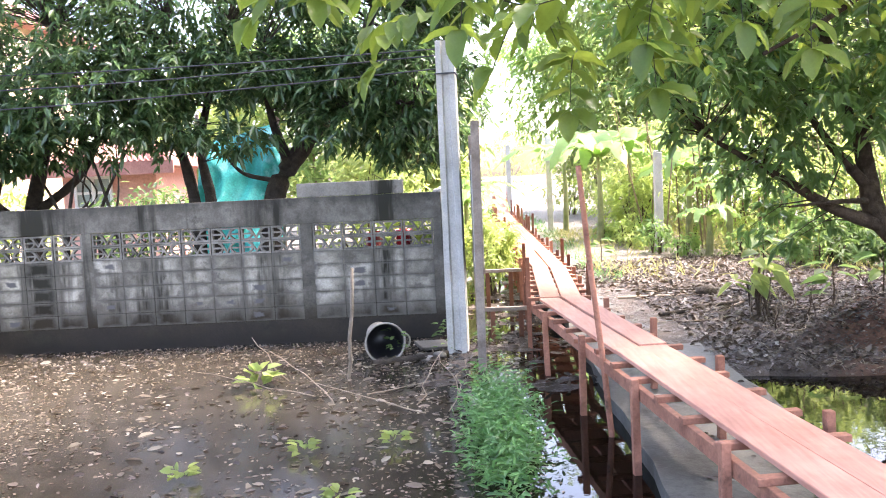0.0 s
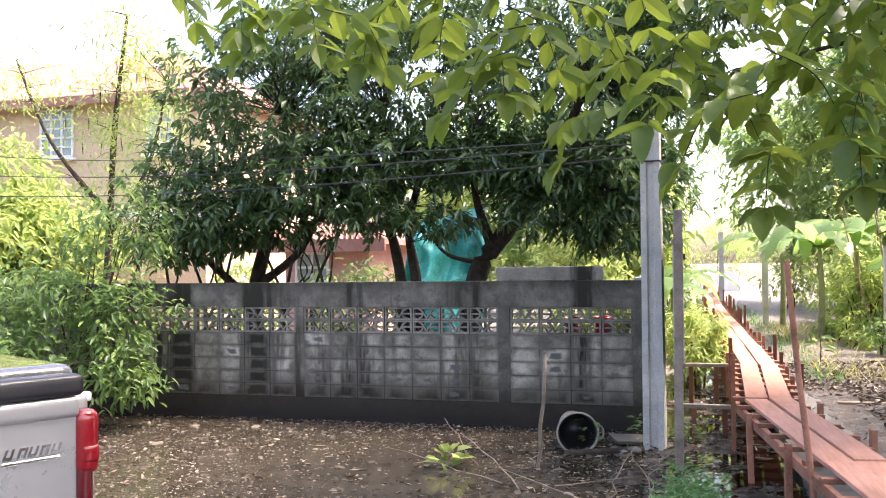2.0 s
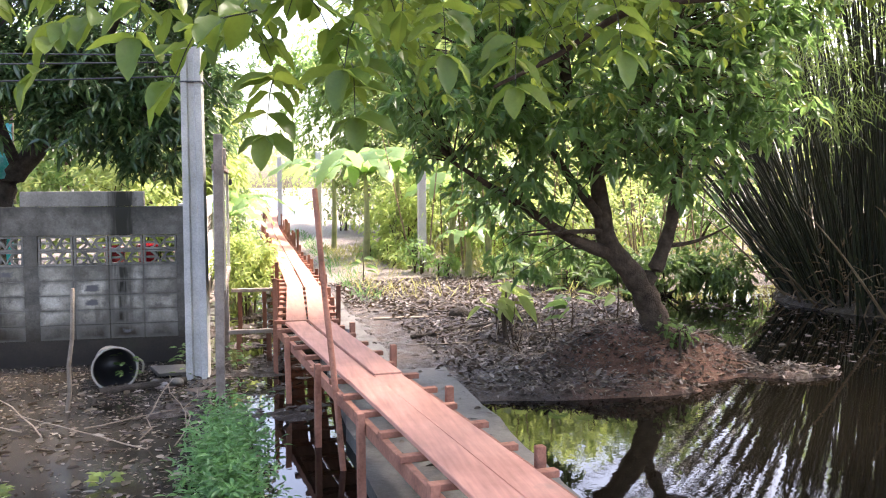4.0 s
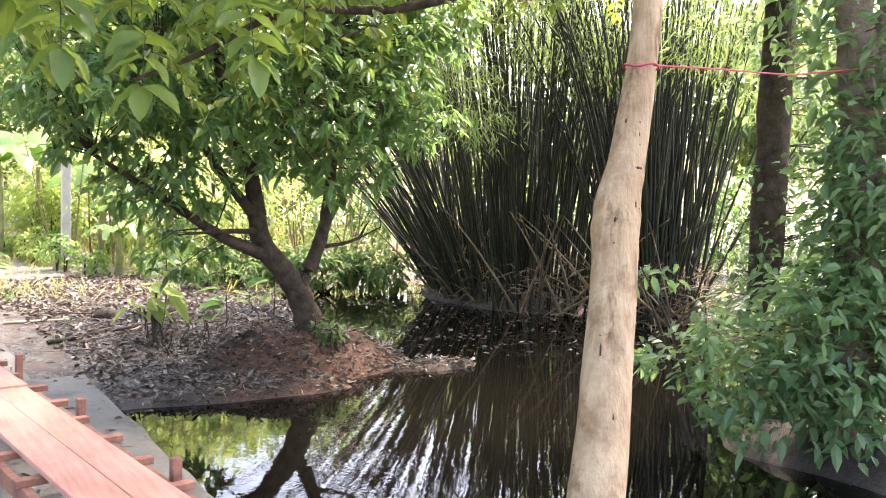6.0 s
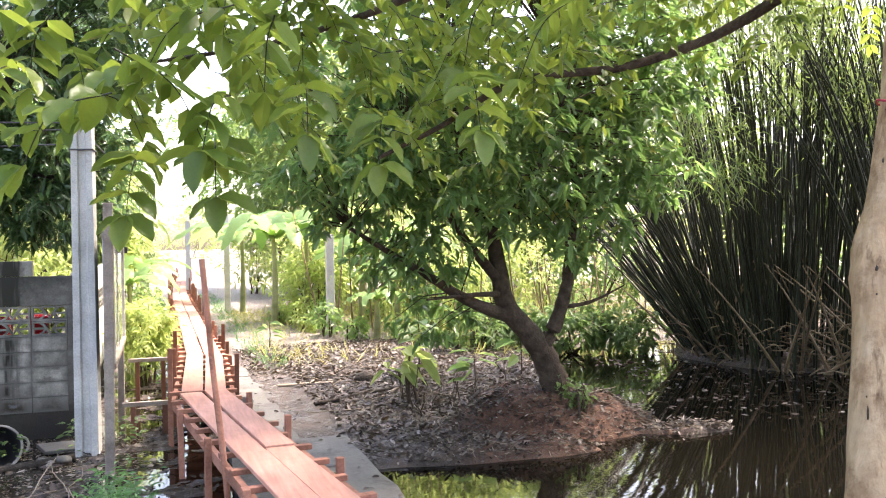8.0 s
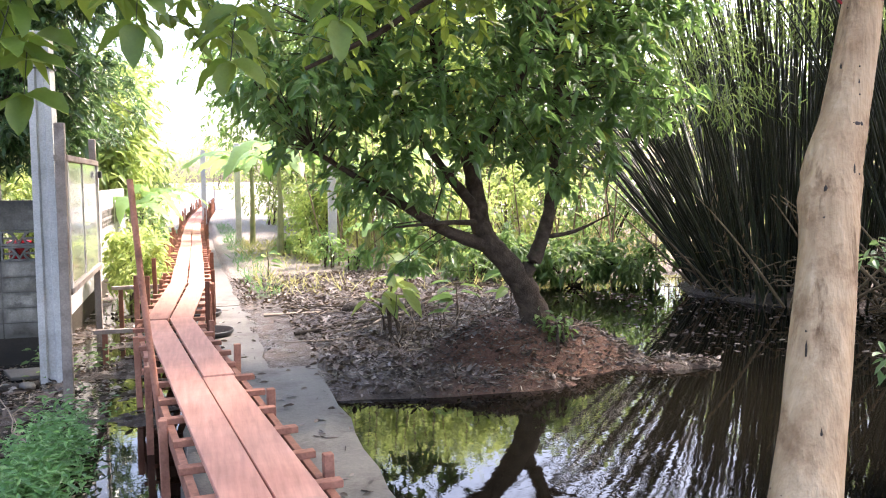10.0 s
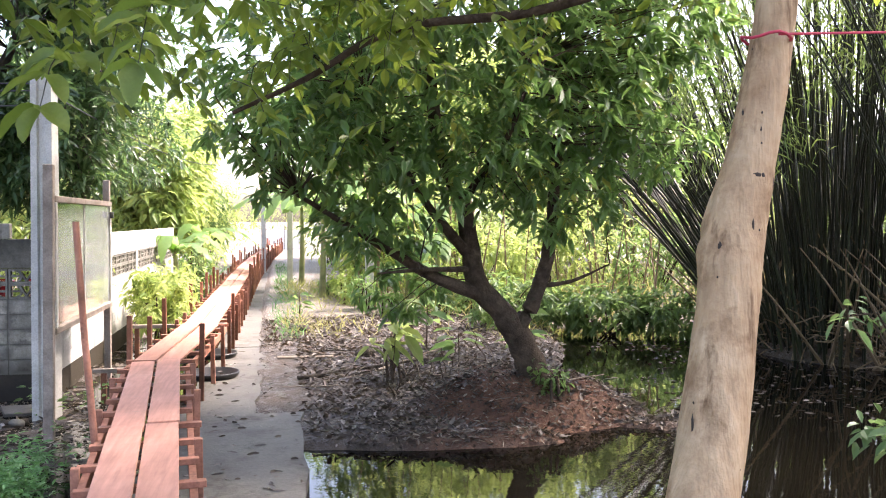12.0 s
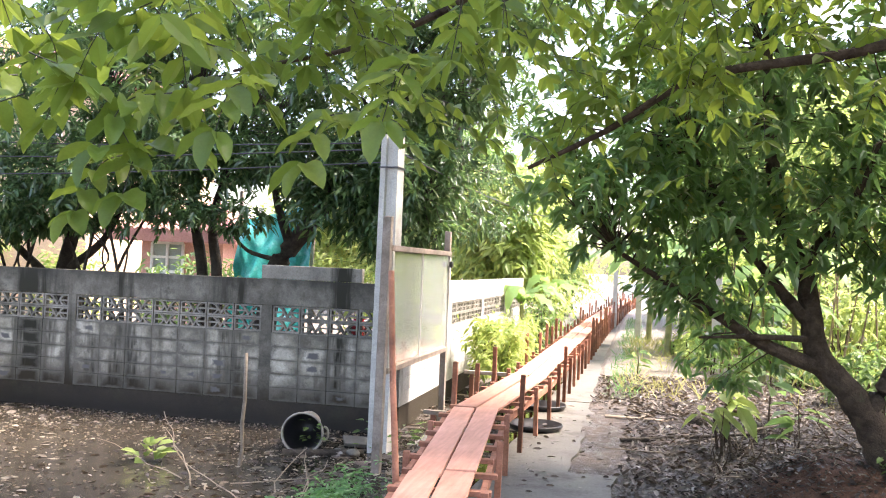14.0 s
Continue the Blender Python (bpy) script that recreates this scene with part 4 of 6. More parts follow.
# ---- houses and tarpaulin behind the wall ----
def gable_roof(x0, x1, y0, y1, z0, z1, over=0.6, n=26):
    """Hipped roof with raised tile ribs on the front slope."""
    bm = bmesh.new()
    a, b, c, d = (x0 - over, y0 - over), (x1 + over, y0 - over), (x1 + over, y1 + over), (x0 - over, y1 + over)
    ym, inset = (y0 + y1) / 2, (y1 - y0) / 2
    r0, r1 = (x0 + inset * 0.8, ym), (x1 - inset * 0.8, ym)
    lo = [bm.verts.new((*p, z0)) for p in (a, b, c, d)]
    lo2 = [bm.verts.new((*p, z0 - 0.12)) for p in (a, b, c, d)]
    hi = [bm.verts.new((*p, z1)) for p in (r0, r1)]
    for f in ((lo[0], lo[1], hi[1], hi[0]), (lo[1], lo[2], hi[1]), (lo[2], lo[3], hi[0], hi[1]), (lo[3], lo[0], hi[0])):
        bm.faces.new(f)
    for i in range(4):
        bm.faces.new((lo2[i], lo2[(i + 1) % 4], lo[(i + 1) % 4], lo[i]))
    bm.faces.new(lo2[::-1])
    ribs = []
    for i in range(n):
        t = (i + 0.5) / n
        p = Vector((a[0] + (b[0] - a[0]) * t, a[1], z0))
        q = Vector((r0[0] + (r1[0] - r0[0]) * t, ym, z1))
        ribs.append((p, q))
    return bm, ribs


def roof_rib(p, q):
    bm = bmesh.new()
    vs = [bm.verts.new((e.x + dx, e.y, e.z + dz)) for e in (p, q) for dx, dz in ((-0.05, 0.005), (0.0, 0.05), (0.05, 0.005))]
    bm.faces.new((vs[0], vs[1], vs[4], vs[3]))
    bm.faces.new((vs[1], vs[2], vs[5], vs[4]))
    return bm


def window(root, x, y, z, w, h, rows, cols):
    win = empty("window", (x, y, z))
    win.parent = root
    part("pane", box(0, w, 0.02, 0.03, 0, h, 0), M_TILEGLASS, win)
    for i in range(cols + 1):
        part("bar", box(i * w / cols - 0.03, i * w / cols + 0.03, -0.03, 0.018, 0, h, 0), M_WHITE, win)
    for j in range(rows + 1):
        part("bar", box(0, w, -0.034, 0.016, j * h / rows - 0.03, j * h / rows + 0.03, 0), M_WHITE, win)
    part("sill", box(-0.15, w + 0.15, -0.15, 0.0, -0.15, -0.05, 0.01), M_WHITE, win)


def house(name, label, x0, x1, y0, y1, z_e, z_r, paint, wins):
    root = empty(name, (0, 0, 0))
    bm = box(x0, x1, y0, y1, 0, z_e, 0)
    part("wall", bm, paint, root)
    bm, ribs = gable_roof(x0, x1, y0, y1, z_e, z_r)
    roof = part("roof", bm, M_ROOF, root, "faded red tiled roof")
    for p, q in ribs:
        part("tile_rib", roof_rib(p, q), M_ROOF, roof)
    part("eave_board", box(x0 - 0.62, x1 + 0.62, y0 - 0.66, y0 - 0.61, z_e - 0.28, z_e - 0.0, 0), M_ROOF, root)
    part("floor_band", box(x0 - 0.05, x1 + 0.05, y0 - 0.06, y0 - 0.002, z_e * 0.5 - 0.1, z_e * 0.5 + 0.15, 0), M_WHITE, root)
    for x, z, w, h, r, c in wins:
        window(root, x, y0 - 0.035, z, w, h, r, c)
    tagged(root, label, "house")


house("house", "cream two-storey house with faded red tiled roof", -27, -12.6, 24, 32, 7.55, 9.9, M_CREAM, ((-18.55, 5.75, 1.2, 1.5, 5, 3), (-24.4, 5.9, 1.1, 1.55, 5, 3), (-14.6, 5.75, 0.9, 1.5, 5, 2)))
house("house", "small pink house hidden behind mango trees", -7.6, -5.5, 19, 22, 2.7, 3.5, M_PINK, ((-7.3, 1.4, 0.8, 1.0, 3, 2),))

# tarpaulin shelter
tarp = empty("tarpaulin_shelter", (-2.78, 15.2, 0))
n = 44
gu, gv = np.meshgrid(np.linspace(0, 1, n), np.linspace(0, 1, n))
tx = -0.76 + 1.52 * gu
tz = 0.75 + (2.1 + 0.35 * gu) * gv
ty = 0.10 * np.sin(gu * 7 + gv * 5) + 0.05 * np.sin(gu * 17 - gv * 13) + 0.05 * np.abs(np.sin(gv * 11 + gu * 9 + 2 * np.sin(gu * 6))) + 0.04 * np.abs(np.sin(gu * 19 - gv * 8 + 1.5 * np.sin(gv * 9))) + 0.6 * gv
ii = (np.arange(n - 1)[:, None] * n + np.arange(n - 1)[None]).ravel()
tq = np.stack([ii, ii + 1, ii + n + 1, ii + n], -1)
fr = np.stack([tx, ty, tz], -1).reshape(-1, 3)
bk = fr + np.array((0, 0.012, 0))
piece("sheet", mesh_from("sheet", np.concatenate([fr, bk]), np.concatenate([tq, tq[:, ::-1] + n * n]), M_TARP, True), tarp, None, "creased teal tarpaulin")
for x in (-0.74, 0.74):
    part("pole", box(x - 0.03, x + 0.03, 0.52, 0.58, 0.0, 3.4, 0.004), M_GREYWOOD, tarp)
tagged(tarp, "creased teal tarpaulin shelter on wooden poles", "shelter")
for x, y, z in ((-0.05, 12.6, 1.18), (0.35, 12.9, 1.15)):
    rp = part("red_pot", lathe(((0.0, 0.0), (0.11, 0.0), (0.15, 0.26), (0.165, 0.26), (0.165, 0.30), (0.14, 0.30), (0.13, 0.05), (0.0, 0.05))), M_RED, None, smooth=True)
    rp.matrix_basis = pose(x, y, 1.0)
    tagged(rp, "red plastic pot standing on a table behind the wall", "pot")
tb = empty("bench_table", (0.1, 12.75, 0))
part("tabletop", box(-0.7, 0.7, -0.4, 0.4, 0.96, 1.0, 0.005), M_GREYWOOD, tb)
for x in (-0.6, 0.6):
    for y in (-0.3, 0.3):
        part("leg", box(x - 0.03, x + 0.03, y - 0.03, y + 0.03, 0.0, 0.96, 0.004), M_GREYWOOD, tb)
tagged(tb, "grey wooden garden table behind the wall", "table")

# ---- overhead cables ----
for z0, z1, y1 in ((3.45, 4.35, 13.6), (3.30, 3.85, 13.0), (3.52, 4.9, 14.5)):
    a, b = Vector((1.165, 9.88, z0)), Vector((-16.0, y1, z1))
    pts = [a.lerp(b, i / 14) + Vector((0, 0, -0.35 * math.sin(math.pi * i / 14))) for i in range(15)]
    ob = new("cable", tubes_mesh("cable", [(pts, [0.008] * 15)], M_WIRE, 5))
    tagged(ob, "thin dark overhead cable tied to the post", "cable")
a, b = Vector((1.165, 9.88, 3.45)), Vector((2.6, 30, 4.2))
ob = new("cable", tubes_mesh("cable", [([a.lerp(b, i / 14) + Vector((0, 0, -0.5 * math.sin(math.pi * i / 14))) for i in range(15)], [0.008] * 15)], M_WIRE, 5))
tagged(ob, "thin dark overhead cable along the walkway", "cable")

# ---- white posts ----
for x, y, h in ((5.47, 18.8, 2.45), (3.9, 27.0, 3.2), (3.0, 34.0, 3.4), (-0.2, 30.0, 3.2)):
    wp = empty("fence_post", (x, y, float(ground_z(x, y))))
    part("shaft", box(-0.085, 0.085, -0.085, 0.085, -0.3, h - 0.3, 0.012), M_POST, wp)
    part("cap", box(-0.075, 0.075, -0.075, 0.075, h - 0.299, h - 0.26, 0.01), M_POST, wp)
    tagged(wp, "pale square concrete fence post among weeds", "post")


# white sheet fence closing the far end of the path
fence = empty("sheet_fence", (3.9, 56.4, 0.0))
for x in (-1.1, 0.0, 1.1):
    part("post", box(x - 0.05, x + 0.05, 0.03, 0.13, -0.2, 1.55, 0.006), M_GREYWOOD, fence)
for x in (-1.13, 0.02):
    part("panel", box(x, x + 1.11, 0.0, 0.028, 0.15, 1.48, 0.004), M_WHITE, fence)
tagged(fence, "low white sheet fence at the far end of the path", "fence")

# ---- mango trees behind the wall ----
tree("mango_tree", "dense dark mango tree behind the block wall",
     [limb([(-5.3, 13.2, 0.05), (-5.4, 13.1, 1.6), (-5.0, 13.0, 3.0), (-4.8, 13.1, 4.6)], 0.16, 0.05), limb([(-5.4, 13.1, 1.5), (-6.2, 12.8, 2.3), (-6.9, 12.6, 3.2)], 0.08, 0.03), limb([(-5.3, 13.1, 1.8), (-4.4, 12.8, 2.4), (-3.8, 12.6, 3.4)], 0.08, 0.03), limb([(-5.4, 13.1, 1.2), (-5.9, 13.0, 1.9), (-6.0, 12.9, 2.8)], 0.05, 0.02)],
     [(-4.9, 13.0, 4.7, 1.9, 1.7, 1.5, 437), (-6.3, 12.7, 3.4, 1.1, 1.1, 0.9, 156), (-3.8, 12.3, 3.5, 1.2, 1.0, 0.9, 208), (-4.4, 12.7, 6.2, 1.5, 1.4, 1.3, 249), (-4.9, 12.2, 2.75, 1.2, 0.6, 0.45, 90), (-6.6, 12.3, 2.5, 0.8, 0.5, 0.4, 50), (-5.4, 12.0, 2.9, 1.1, 0.8, 0.55, 124)], M_DARKBARK, L_MANGO, per=14, length=0.16, width=0.057, seed=21)
tree("mango_tree", "dark mango tree with twin trunks behind the block wall",
     [limb([(-2.75, 13.0, 0.05), (-2.80, 13.0, 1.8), (-3.0, 13.0, 2.9), (-3.1, 13.1, 4.6)], 0.12, 0.04), limb([(-2.5, 13.0, 0.05), (-2.55, 13.0, 1.8), (-2.65, 13.0, 2.8), (-2.2, 13.1, 4.4)], 0.11, 0.04)],
     [(-2.6, 13.1, 5.0, 1.7, 1.5, 1.4, 395), (-2.9, 12.1, 2.85, 0.9, 0.5, 0.35, 60), (-1.9, 12.2, 2.75, 0.6, 0.4, 0.25, 26), (-3.3, 12.3, 3.6, 1.1, 0.9, 0.6, 134), (-1.9, 12.5, 3.75, 1.2, 0.9, 0.5, 124), (-2.4, 13.0, 6.6, 1.5, 1.4, 1.1, 208)], M_DARKBARK, L_MANGO, per=14, length=0.16, width=0.057, seed=22)
tree("mango_tree", "spreading dark mango tree leaning over the block wall",
     [limb([(-1.75, 13.0, 0.05), (-1.60, 13.0, 1.8), (-1.1, 13.0, 2.6), (-0.45, 12.9, 3.4), (0.1, 12.9, 4.6)], 0.20, 0.06), limb([(-1.3, 13.0, 2.3), (-1.5, 12.8, 3.0), (-1.6, 12.7, 4.0)], 0.09, 0.03), limb([(-0.7, 12.95, 3.1), (0.1, 12.6, 3.2), (0.9, 12.5, 3.1)], 0.07, 0.02), limb([(-1.45, 13.0, 2.1), (-2.0, 12.9, 2.25), (-2.3, 12.8, 2.6)], 0.045, 0.015)],
     [(-0.2, 12.9, 4.6, 1.6, 1.5, 1.4, 375), (0.55, 12.4, 3.35, 1.05, 0.9, 0.75, 239), (-0.9, 12.5, 3.55, 1.0, 0.9, 0.55, 145), (0.3, 13.1, 6.3, 1.6, 1.5, 1.3, 271), (-0.4, 12.2, 2.9, 0.8, 0.5, 0.35, 60), (0.6, 12.2, 2.65, 0.75, 0.5, 0.5, 82), (1.1, 12.9, 5.0, 0.9, 0.9, 0.8, 150), (2.0, 13.2, 6.3, 1.3, 1.2, 0.9, 210)], M_DARKBARK, L_MANGO, per=14, length=0.16, width=0.057, seed=23)
tree("mango_tree", "tall mango tree beyond the pale side wall",
     [limb([(-0.2, 17.5, 0.05), (-0.1, 17.4, 2.0), (0.3, 17.3, 4.5), (0.4, 17.3, 7.0)], 0.16, 0.05)],
     [(0.3, 17.3, 5.0, 1.6, 1.6, 1.7, 271), (0.8, 16.4, 3.4, 1.0, 1.0, 0.9, 124), (0.5, 17.3, 7.4, 1.7, 1.6, 1.6, 249)], M_DARKBARK, L_MANGO, per=12, length=0.165, width=0.05, seed=24)

g = random.Random(26)
for x in (-6.6, -6.2, -5.9, -4.9, -4.5, -4.0, -3.6):
    b = Vector((x, 12.4 + g.uniform(-.2, .4), 0.1))
    l = limb([b, b + Vector((g.uniform(-.2, .2), 0, 1.5)), b + Vector((g.uniform(-.6, .6), 0, 3.0))], 0.04, 0.015)
    ob = new("dead_trunk", tubes_mesh("dead_trunk", [l, limb([l[0][6], l[0][6] + Vector((g.uniform(-.5, .5), 0, 0.5)), l[0][6] + Vector((g.uniform(-.9, .9), 0, 1.2))], 0.02, 0.008)], M_DARKBARK, 6))
    tagged(ob, "slender dark forked stem behind the block wall", "stem", "slender stems behind the wall")

# ---- tree on the mound ----
tree("mound_tree", "leaning forked tree on a soil mound with hanging green leaves",
     [limb([(6.25, 9.0, 0.35), (6.12, 8.98, 0.75), (5.90, 8.95, 1.10), (5.58, 8.95, 1.5), (5.48, 9.0, 2.14), (5.2, 9.1, 3.0), (5.1, 9.3, 4.4)], 0.165, 0.05),
      limb([(6.02, 8.97, 0.95), (6.22, 8.95, 1.30), (6.37, 8.95, 1.80), (6.45, 9.0, 2.6), (6.5, 9.1, 3.6), (6.3, 9.3, 4.6)], 0.095, 0.03),
      limb([(5.72, 8.95, 1.32), (5.2, 8.85, 1.50), (4.6, 8.7, 1.84), (3.75, 8.6, 2.35)], 0.085, 0.02),
      limb([(5.52, 8.95, 1.75), (5.15, 8.9, 2.15), (4.8, 8.85, 2.65), (4.4, 8.8, 3.3)], 0.06, 0.02),
      limb([(6.27, 8.95, 1.42), (6.6, 8.85, 1.48), (6.97, 8.75, 1.66)], 0.03, 0.008),
      limb([(5.45, 9.0, 2.3), (5.8, 8.6, 2.9), (6.0, 8.3, 3.6)], 0.05, 0.015),
      limb([(5.55, 8.95, 1.6), (5.0, 8.6, 1.62), (4.5, 8.4, 1.60)], 0.035, 0.01)],
     # the two lobes above z 6.5 are unseen, added to shade pond and noticeboard
     [(5.0, 8.9, 3.4, 1.7, 1.4, 1.1, 225), (3.95, 8.6, 2.85, 1.0, 1.0, 0.55, 105), (6.5, 9.0, 3.3, 1.3, 1.2, 0.95, 130), (5.2, 8.3, 2.55, 0.95, 0.6, 0.42, 22), (5.4, 9.2, 4.8, 2.2, 1.6, 1.1, 260), (3.9, 8.9, 3.7, 1.3, 1.2, 0.9, 148), (4.4, 11.3, 6.7, 2.4, 1.6, 1.0, 220), (4.6, 9.6, 6.6, 3.0, 2.2, 1.2, 312), (7.2, 9.0, 2.9, 0.75, 0.8, 0.5, 51), (5.9, 8.5, 2.3, 0.6, 0.5, 0.35, 12), (4.5, 9.3, 1.95, 0.6, 0.5, 0.3, 18), (5.0, 9.6, 1.5, 0.6, 0.5, 0.4, 22), (4.5, 8.6, 2.1, 0.5, 0.5, 0.35, 26), (6.7, 8.8, 2.35, 0.5, 0.5, 0.4, 20), (6.9, 9.1, 4.1, 1.0, 0.9, 0.9, 130), (7.7, 9.2, 4.4, 0.9, 0.9, 0.9, 100), (6.6, 9.4, 5.8, 1.6, 1.4, 0.9, 170)],
     M_BARK, L_MOUND, per=12, length=0.15, width=0.064, seed=31, down=0.38, droop=0.3)

# ---- pale-barked shade tree: trunk close to the walker and its overhanging boughs ----
shade = empty("shade_tree", (5.42, 3.46, 0.0))
inv = Matrix.Translation((-5.42, -3.46, 0))
tp = curve_pts([(5.36, 3.46, -0.2), (5.40, 3.46, 0.5), (5.44, 3.46, 1.2), (5.46, 3.46, 1.75), (5.455, 3.46, 2.02), (5.52, 3.46, 2.35), (5.60, 3.46, 2.9), (5.645, 3.46, 3.4), (5.70, 3.47, 4.2), (5.75, 3.5, 5.4), (5.6, 3.9, 6.8)], 8)
for p in tp:
    sh = float(np.interp(p.z, (-0.2, 0.5, 1.2, 2.05, 3.4, 5.0), (-0.42, -0.33, -0.15, 0.0, 0.09, 0.12)))
    p.x += sh
    p.y += sh
zr = [(-0.3, 0.175), (0.5, 0.155), (1.2, 0.138), (1.75, 0.128), (1.98, 0.140), (2.12, 0.128), (2.35, 0.104), (2.9, 0.090), (3.4, 0.083), (5.5, 0.065)]
rads = [float(np.interp(p.z, [a for a, _ in zr], [b for _, b in zr])) for p in tp]
tv, tf = tube_arrays(tp, rads, 26, 0)
tv2 = []
for i, v in enumerate(tv):
    c = tp[i // 26]
    k = 1 + 0.06 * noise.noise(Vector((v.x * 6, v.y * 6, v.z * 2.2))) + 0.035 * noise.noise(Vector((v.x * 16, v.y * 16, v.z * 5)))
    if 1.85 < v.z < 2.2:
        k += 0.10 * noise.noise(Vector((v.x * 12, v.y * 12, v.z * 12)))
    tv2.append(tuple(c + (v - c) * k - Vector((5.42, 3.46, 0))))
piece("trunk", mesh_from("trunk", tv2, tf, M_PALEBARK, True), shade, None, "pale smooth knotty trunk")
hole = bmesh.new()
bmesh.ops.create_icosphere(hole, subdivisions=1, radius=1.0)
hole_me = bpy.data.meshes.new("bark_hole")
hole.to_mesh(hole_me)
hole.free()
hole_me.materials.append(M_HOLE)
for _ in range(40):
    z = rnd.uniform(0.5, 3.1)
    i = min(range(len(tp)), key=lambda q: abs(tp[q].z - z))
    a = rnd.uniform(2.6, 5.6)
    c, r = tp[i], rads[i] * 0.985
    big = rnd.random() < 0.18
    s = (0.006, 0.003, 0.030) if big else (0.0045, 0.003, 0.006)
    piece("bark_hole", hole_me, shade, pose(c.x + r * math.cos(a) - 5.42, c.y + r * math.sin(a) - 3.46, z, 0, 0, math.degrees(a) + 90) @ Matrix.Diagonal((*s, 1)))
for z, a, sz in ((2.30, 4.55, (0.022, 0.005, 0.014)), (2.30, 4.8, (0.010, 0.005, 0.012)), (2.0, 3.9, (0.010, 0.005, 0.03)), (0.95, 4.3, (0.007, 0.004, 0.05)), (1.3, 3.6, (0.006, 0.004, 0.05))):
    i = min(range(len(tp)), key=lambda q: abs(tp[q].z - z))
    c, r = tp[i], rads[i] * 0.99
    piece("bark_hole", hole_me, shade, pose(c.x + r * math.cos(a) - 5.42, c.y + r * math.sin(a) - 3.46, z, 0, 0, math.degrees(a) + 90) @ Matrix.Diagonal((*sz, 1)))
boughs = [limb([(5.72, 3.5, 4.25), (6.2, 4.6, 4.05), (6.0, 5.4, 3.75), (5.2, 5.5, 3.45), (4.31, 5.5, 3.30), (3.74, 5.5, 2.97), (3.3, 5.5, 2.75)], 0.055, 0.012),
          limb([(5.72, 3.5, 4.6), (4.6, 3.6, 4.3), (3.2, 3.5, 3.75), (1.9, 3.3, 3.4), (0.8, 3.2, 3.35), (-0.5, 3.2, 3.45)], 0.05, 0.012),
          limb([(4.2, 3.55, 4.15), (3.4, 4.3, 3.6), (2.6, 4.6, 3.3), (1.9, 4.4, 3.1)], 0.03, 0.008),
          limb([(5.72, 3.5, 5.0), (5.0, 4.6, 4.8), (3.9, 5.6, 4.4), (2.4, 6.2, 4.3)], 0.04, 0.01),
          limb([(5.74, 3.5, 4.4), (6.4, 4.2, 4.5), (7.2, 5.2, 4.35), (8.0, 6.0, 4.3)], 0.035, 0.01)]
# boughs above view, added to carry the unseen shading crown
boughs += [limb([(5.74, 3.5, 5.2), (4.6, 4.6, 6.2), (2.6, 6.2, 6.8), (0.8, 7.0, 7.1)], 0.06, 0.02), limb([(5.7, 3.7, 6.0), (6.6, 5.4, 6.9), (7.2, 7.0, 7.4), (8.2, 9.8, 7.7), (9.2, 12.6, 7.9)], 0.06, 0.02), limb([(5.74, 3.5, 5.0), (4.4, 2.4, 5.6), (2.2, 2.2, 6.0)], 0.05, 0.02)]
bm_ = tubes_mesh("bough", boughs, M_BARK, 8, 0.2)
bm_.transform(inv)
piece("bough", bm_, shade)


def leaflet_mesh(seed):
    """One large leaflet: curved, folded blade with a wavy edge."""
    g = random.Random(seed)
    n, vs, fs = 9, [], []
    bend, twist = g.uniform(0.05, 0.3), g.uniform(-0.3, 0.3)
    for i in range(n):
        u = i / (n - 1)
        w = 0.5 * math.sin(math.pi * min(1, u ** 0.92)) ** 0.6 * (1 - 0.08 * u) if 0 < i < n - 1 else 0.0
        w *= 1 + 0.06 * math.sin(i * 2.1 + seed)
        for s in (-1, 0, 1):
            h = 0.16 * w * abs(s) * 2 - bend * u * u + 0.02 * math.sin(i * 1.7 + s)
            vs.append((s * w * 0.52, u, h + twist * s * w * 0.3))
    for i in range(n - 1):
        for s in range(2):
            a = i * 3 + s
            fs.append((a, a + 1, a + 4, a + 3))
    return mesh_from("leaf", vs, fs, L_BIG, True)


LEAFLETS = [leaflet_mesh(s) for s in range(5)]
placed = []


def leaf_pose(p, d, size, roll):
    q = Vector(d).to_track_quat('Y', 'Z').to_matrix().to_4x4()
    return Matrix.Translation(p) @ q @ Matrix.Rotation(roll, 4, 'Y') @ Matrix.Diagonal((size, size, size, 1))


def spray(tip, length, size, heading):
    """A hanging compound leaf: a bent stalk with paired leaflets; tip is its lowest end."""
    tip = Vector(tip)
    h = Vector((math.cos(heading), math.sin(heading), 0))
    top = tip - h * length * 0.75 + Vector((0, 0, length * 0.65))
    pts = curve_pts([top, top.lerp(tip, 0.45) + h * 0.06 + Vector((0, 0, 0.05)), tip], 5)
    placed.append((pts, [0.004 - 0.0022 * i / (len(pts) - 1) for i in range(len(pts))]))
    k, out = max(3, int(length / 0.066)), []
    for j in range(k):
        u = 0.15 + 0.85 * j / (k - 1)
        p = pts[min(len(pts) - 1, int(u * (len(pts) - 1)))]
        for s in (-1, 1):
            side = Vector((-h.y, h.x, 0)) * s
            d = (side * 0.8 + h * 0.45 + Vector((0, 0, -0.1 - 0.6 * rnd.random()))).normalized()
            out.append((p, d, size * rnd.uniform(0.8, 1.15), rnd.uniform(-0.5, 0.5)))
    out.append((tip, (h * 0.7 + Vector((0, 0, -0.8))).normalized(), size * 1.05, 0))
    return out


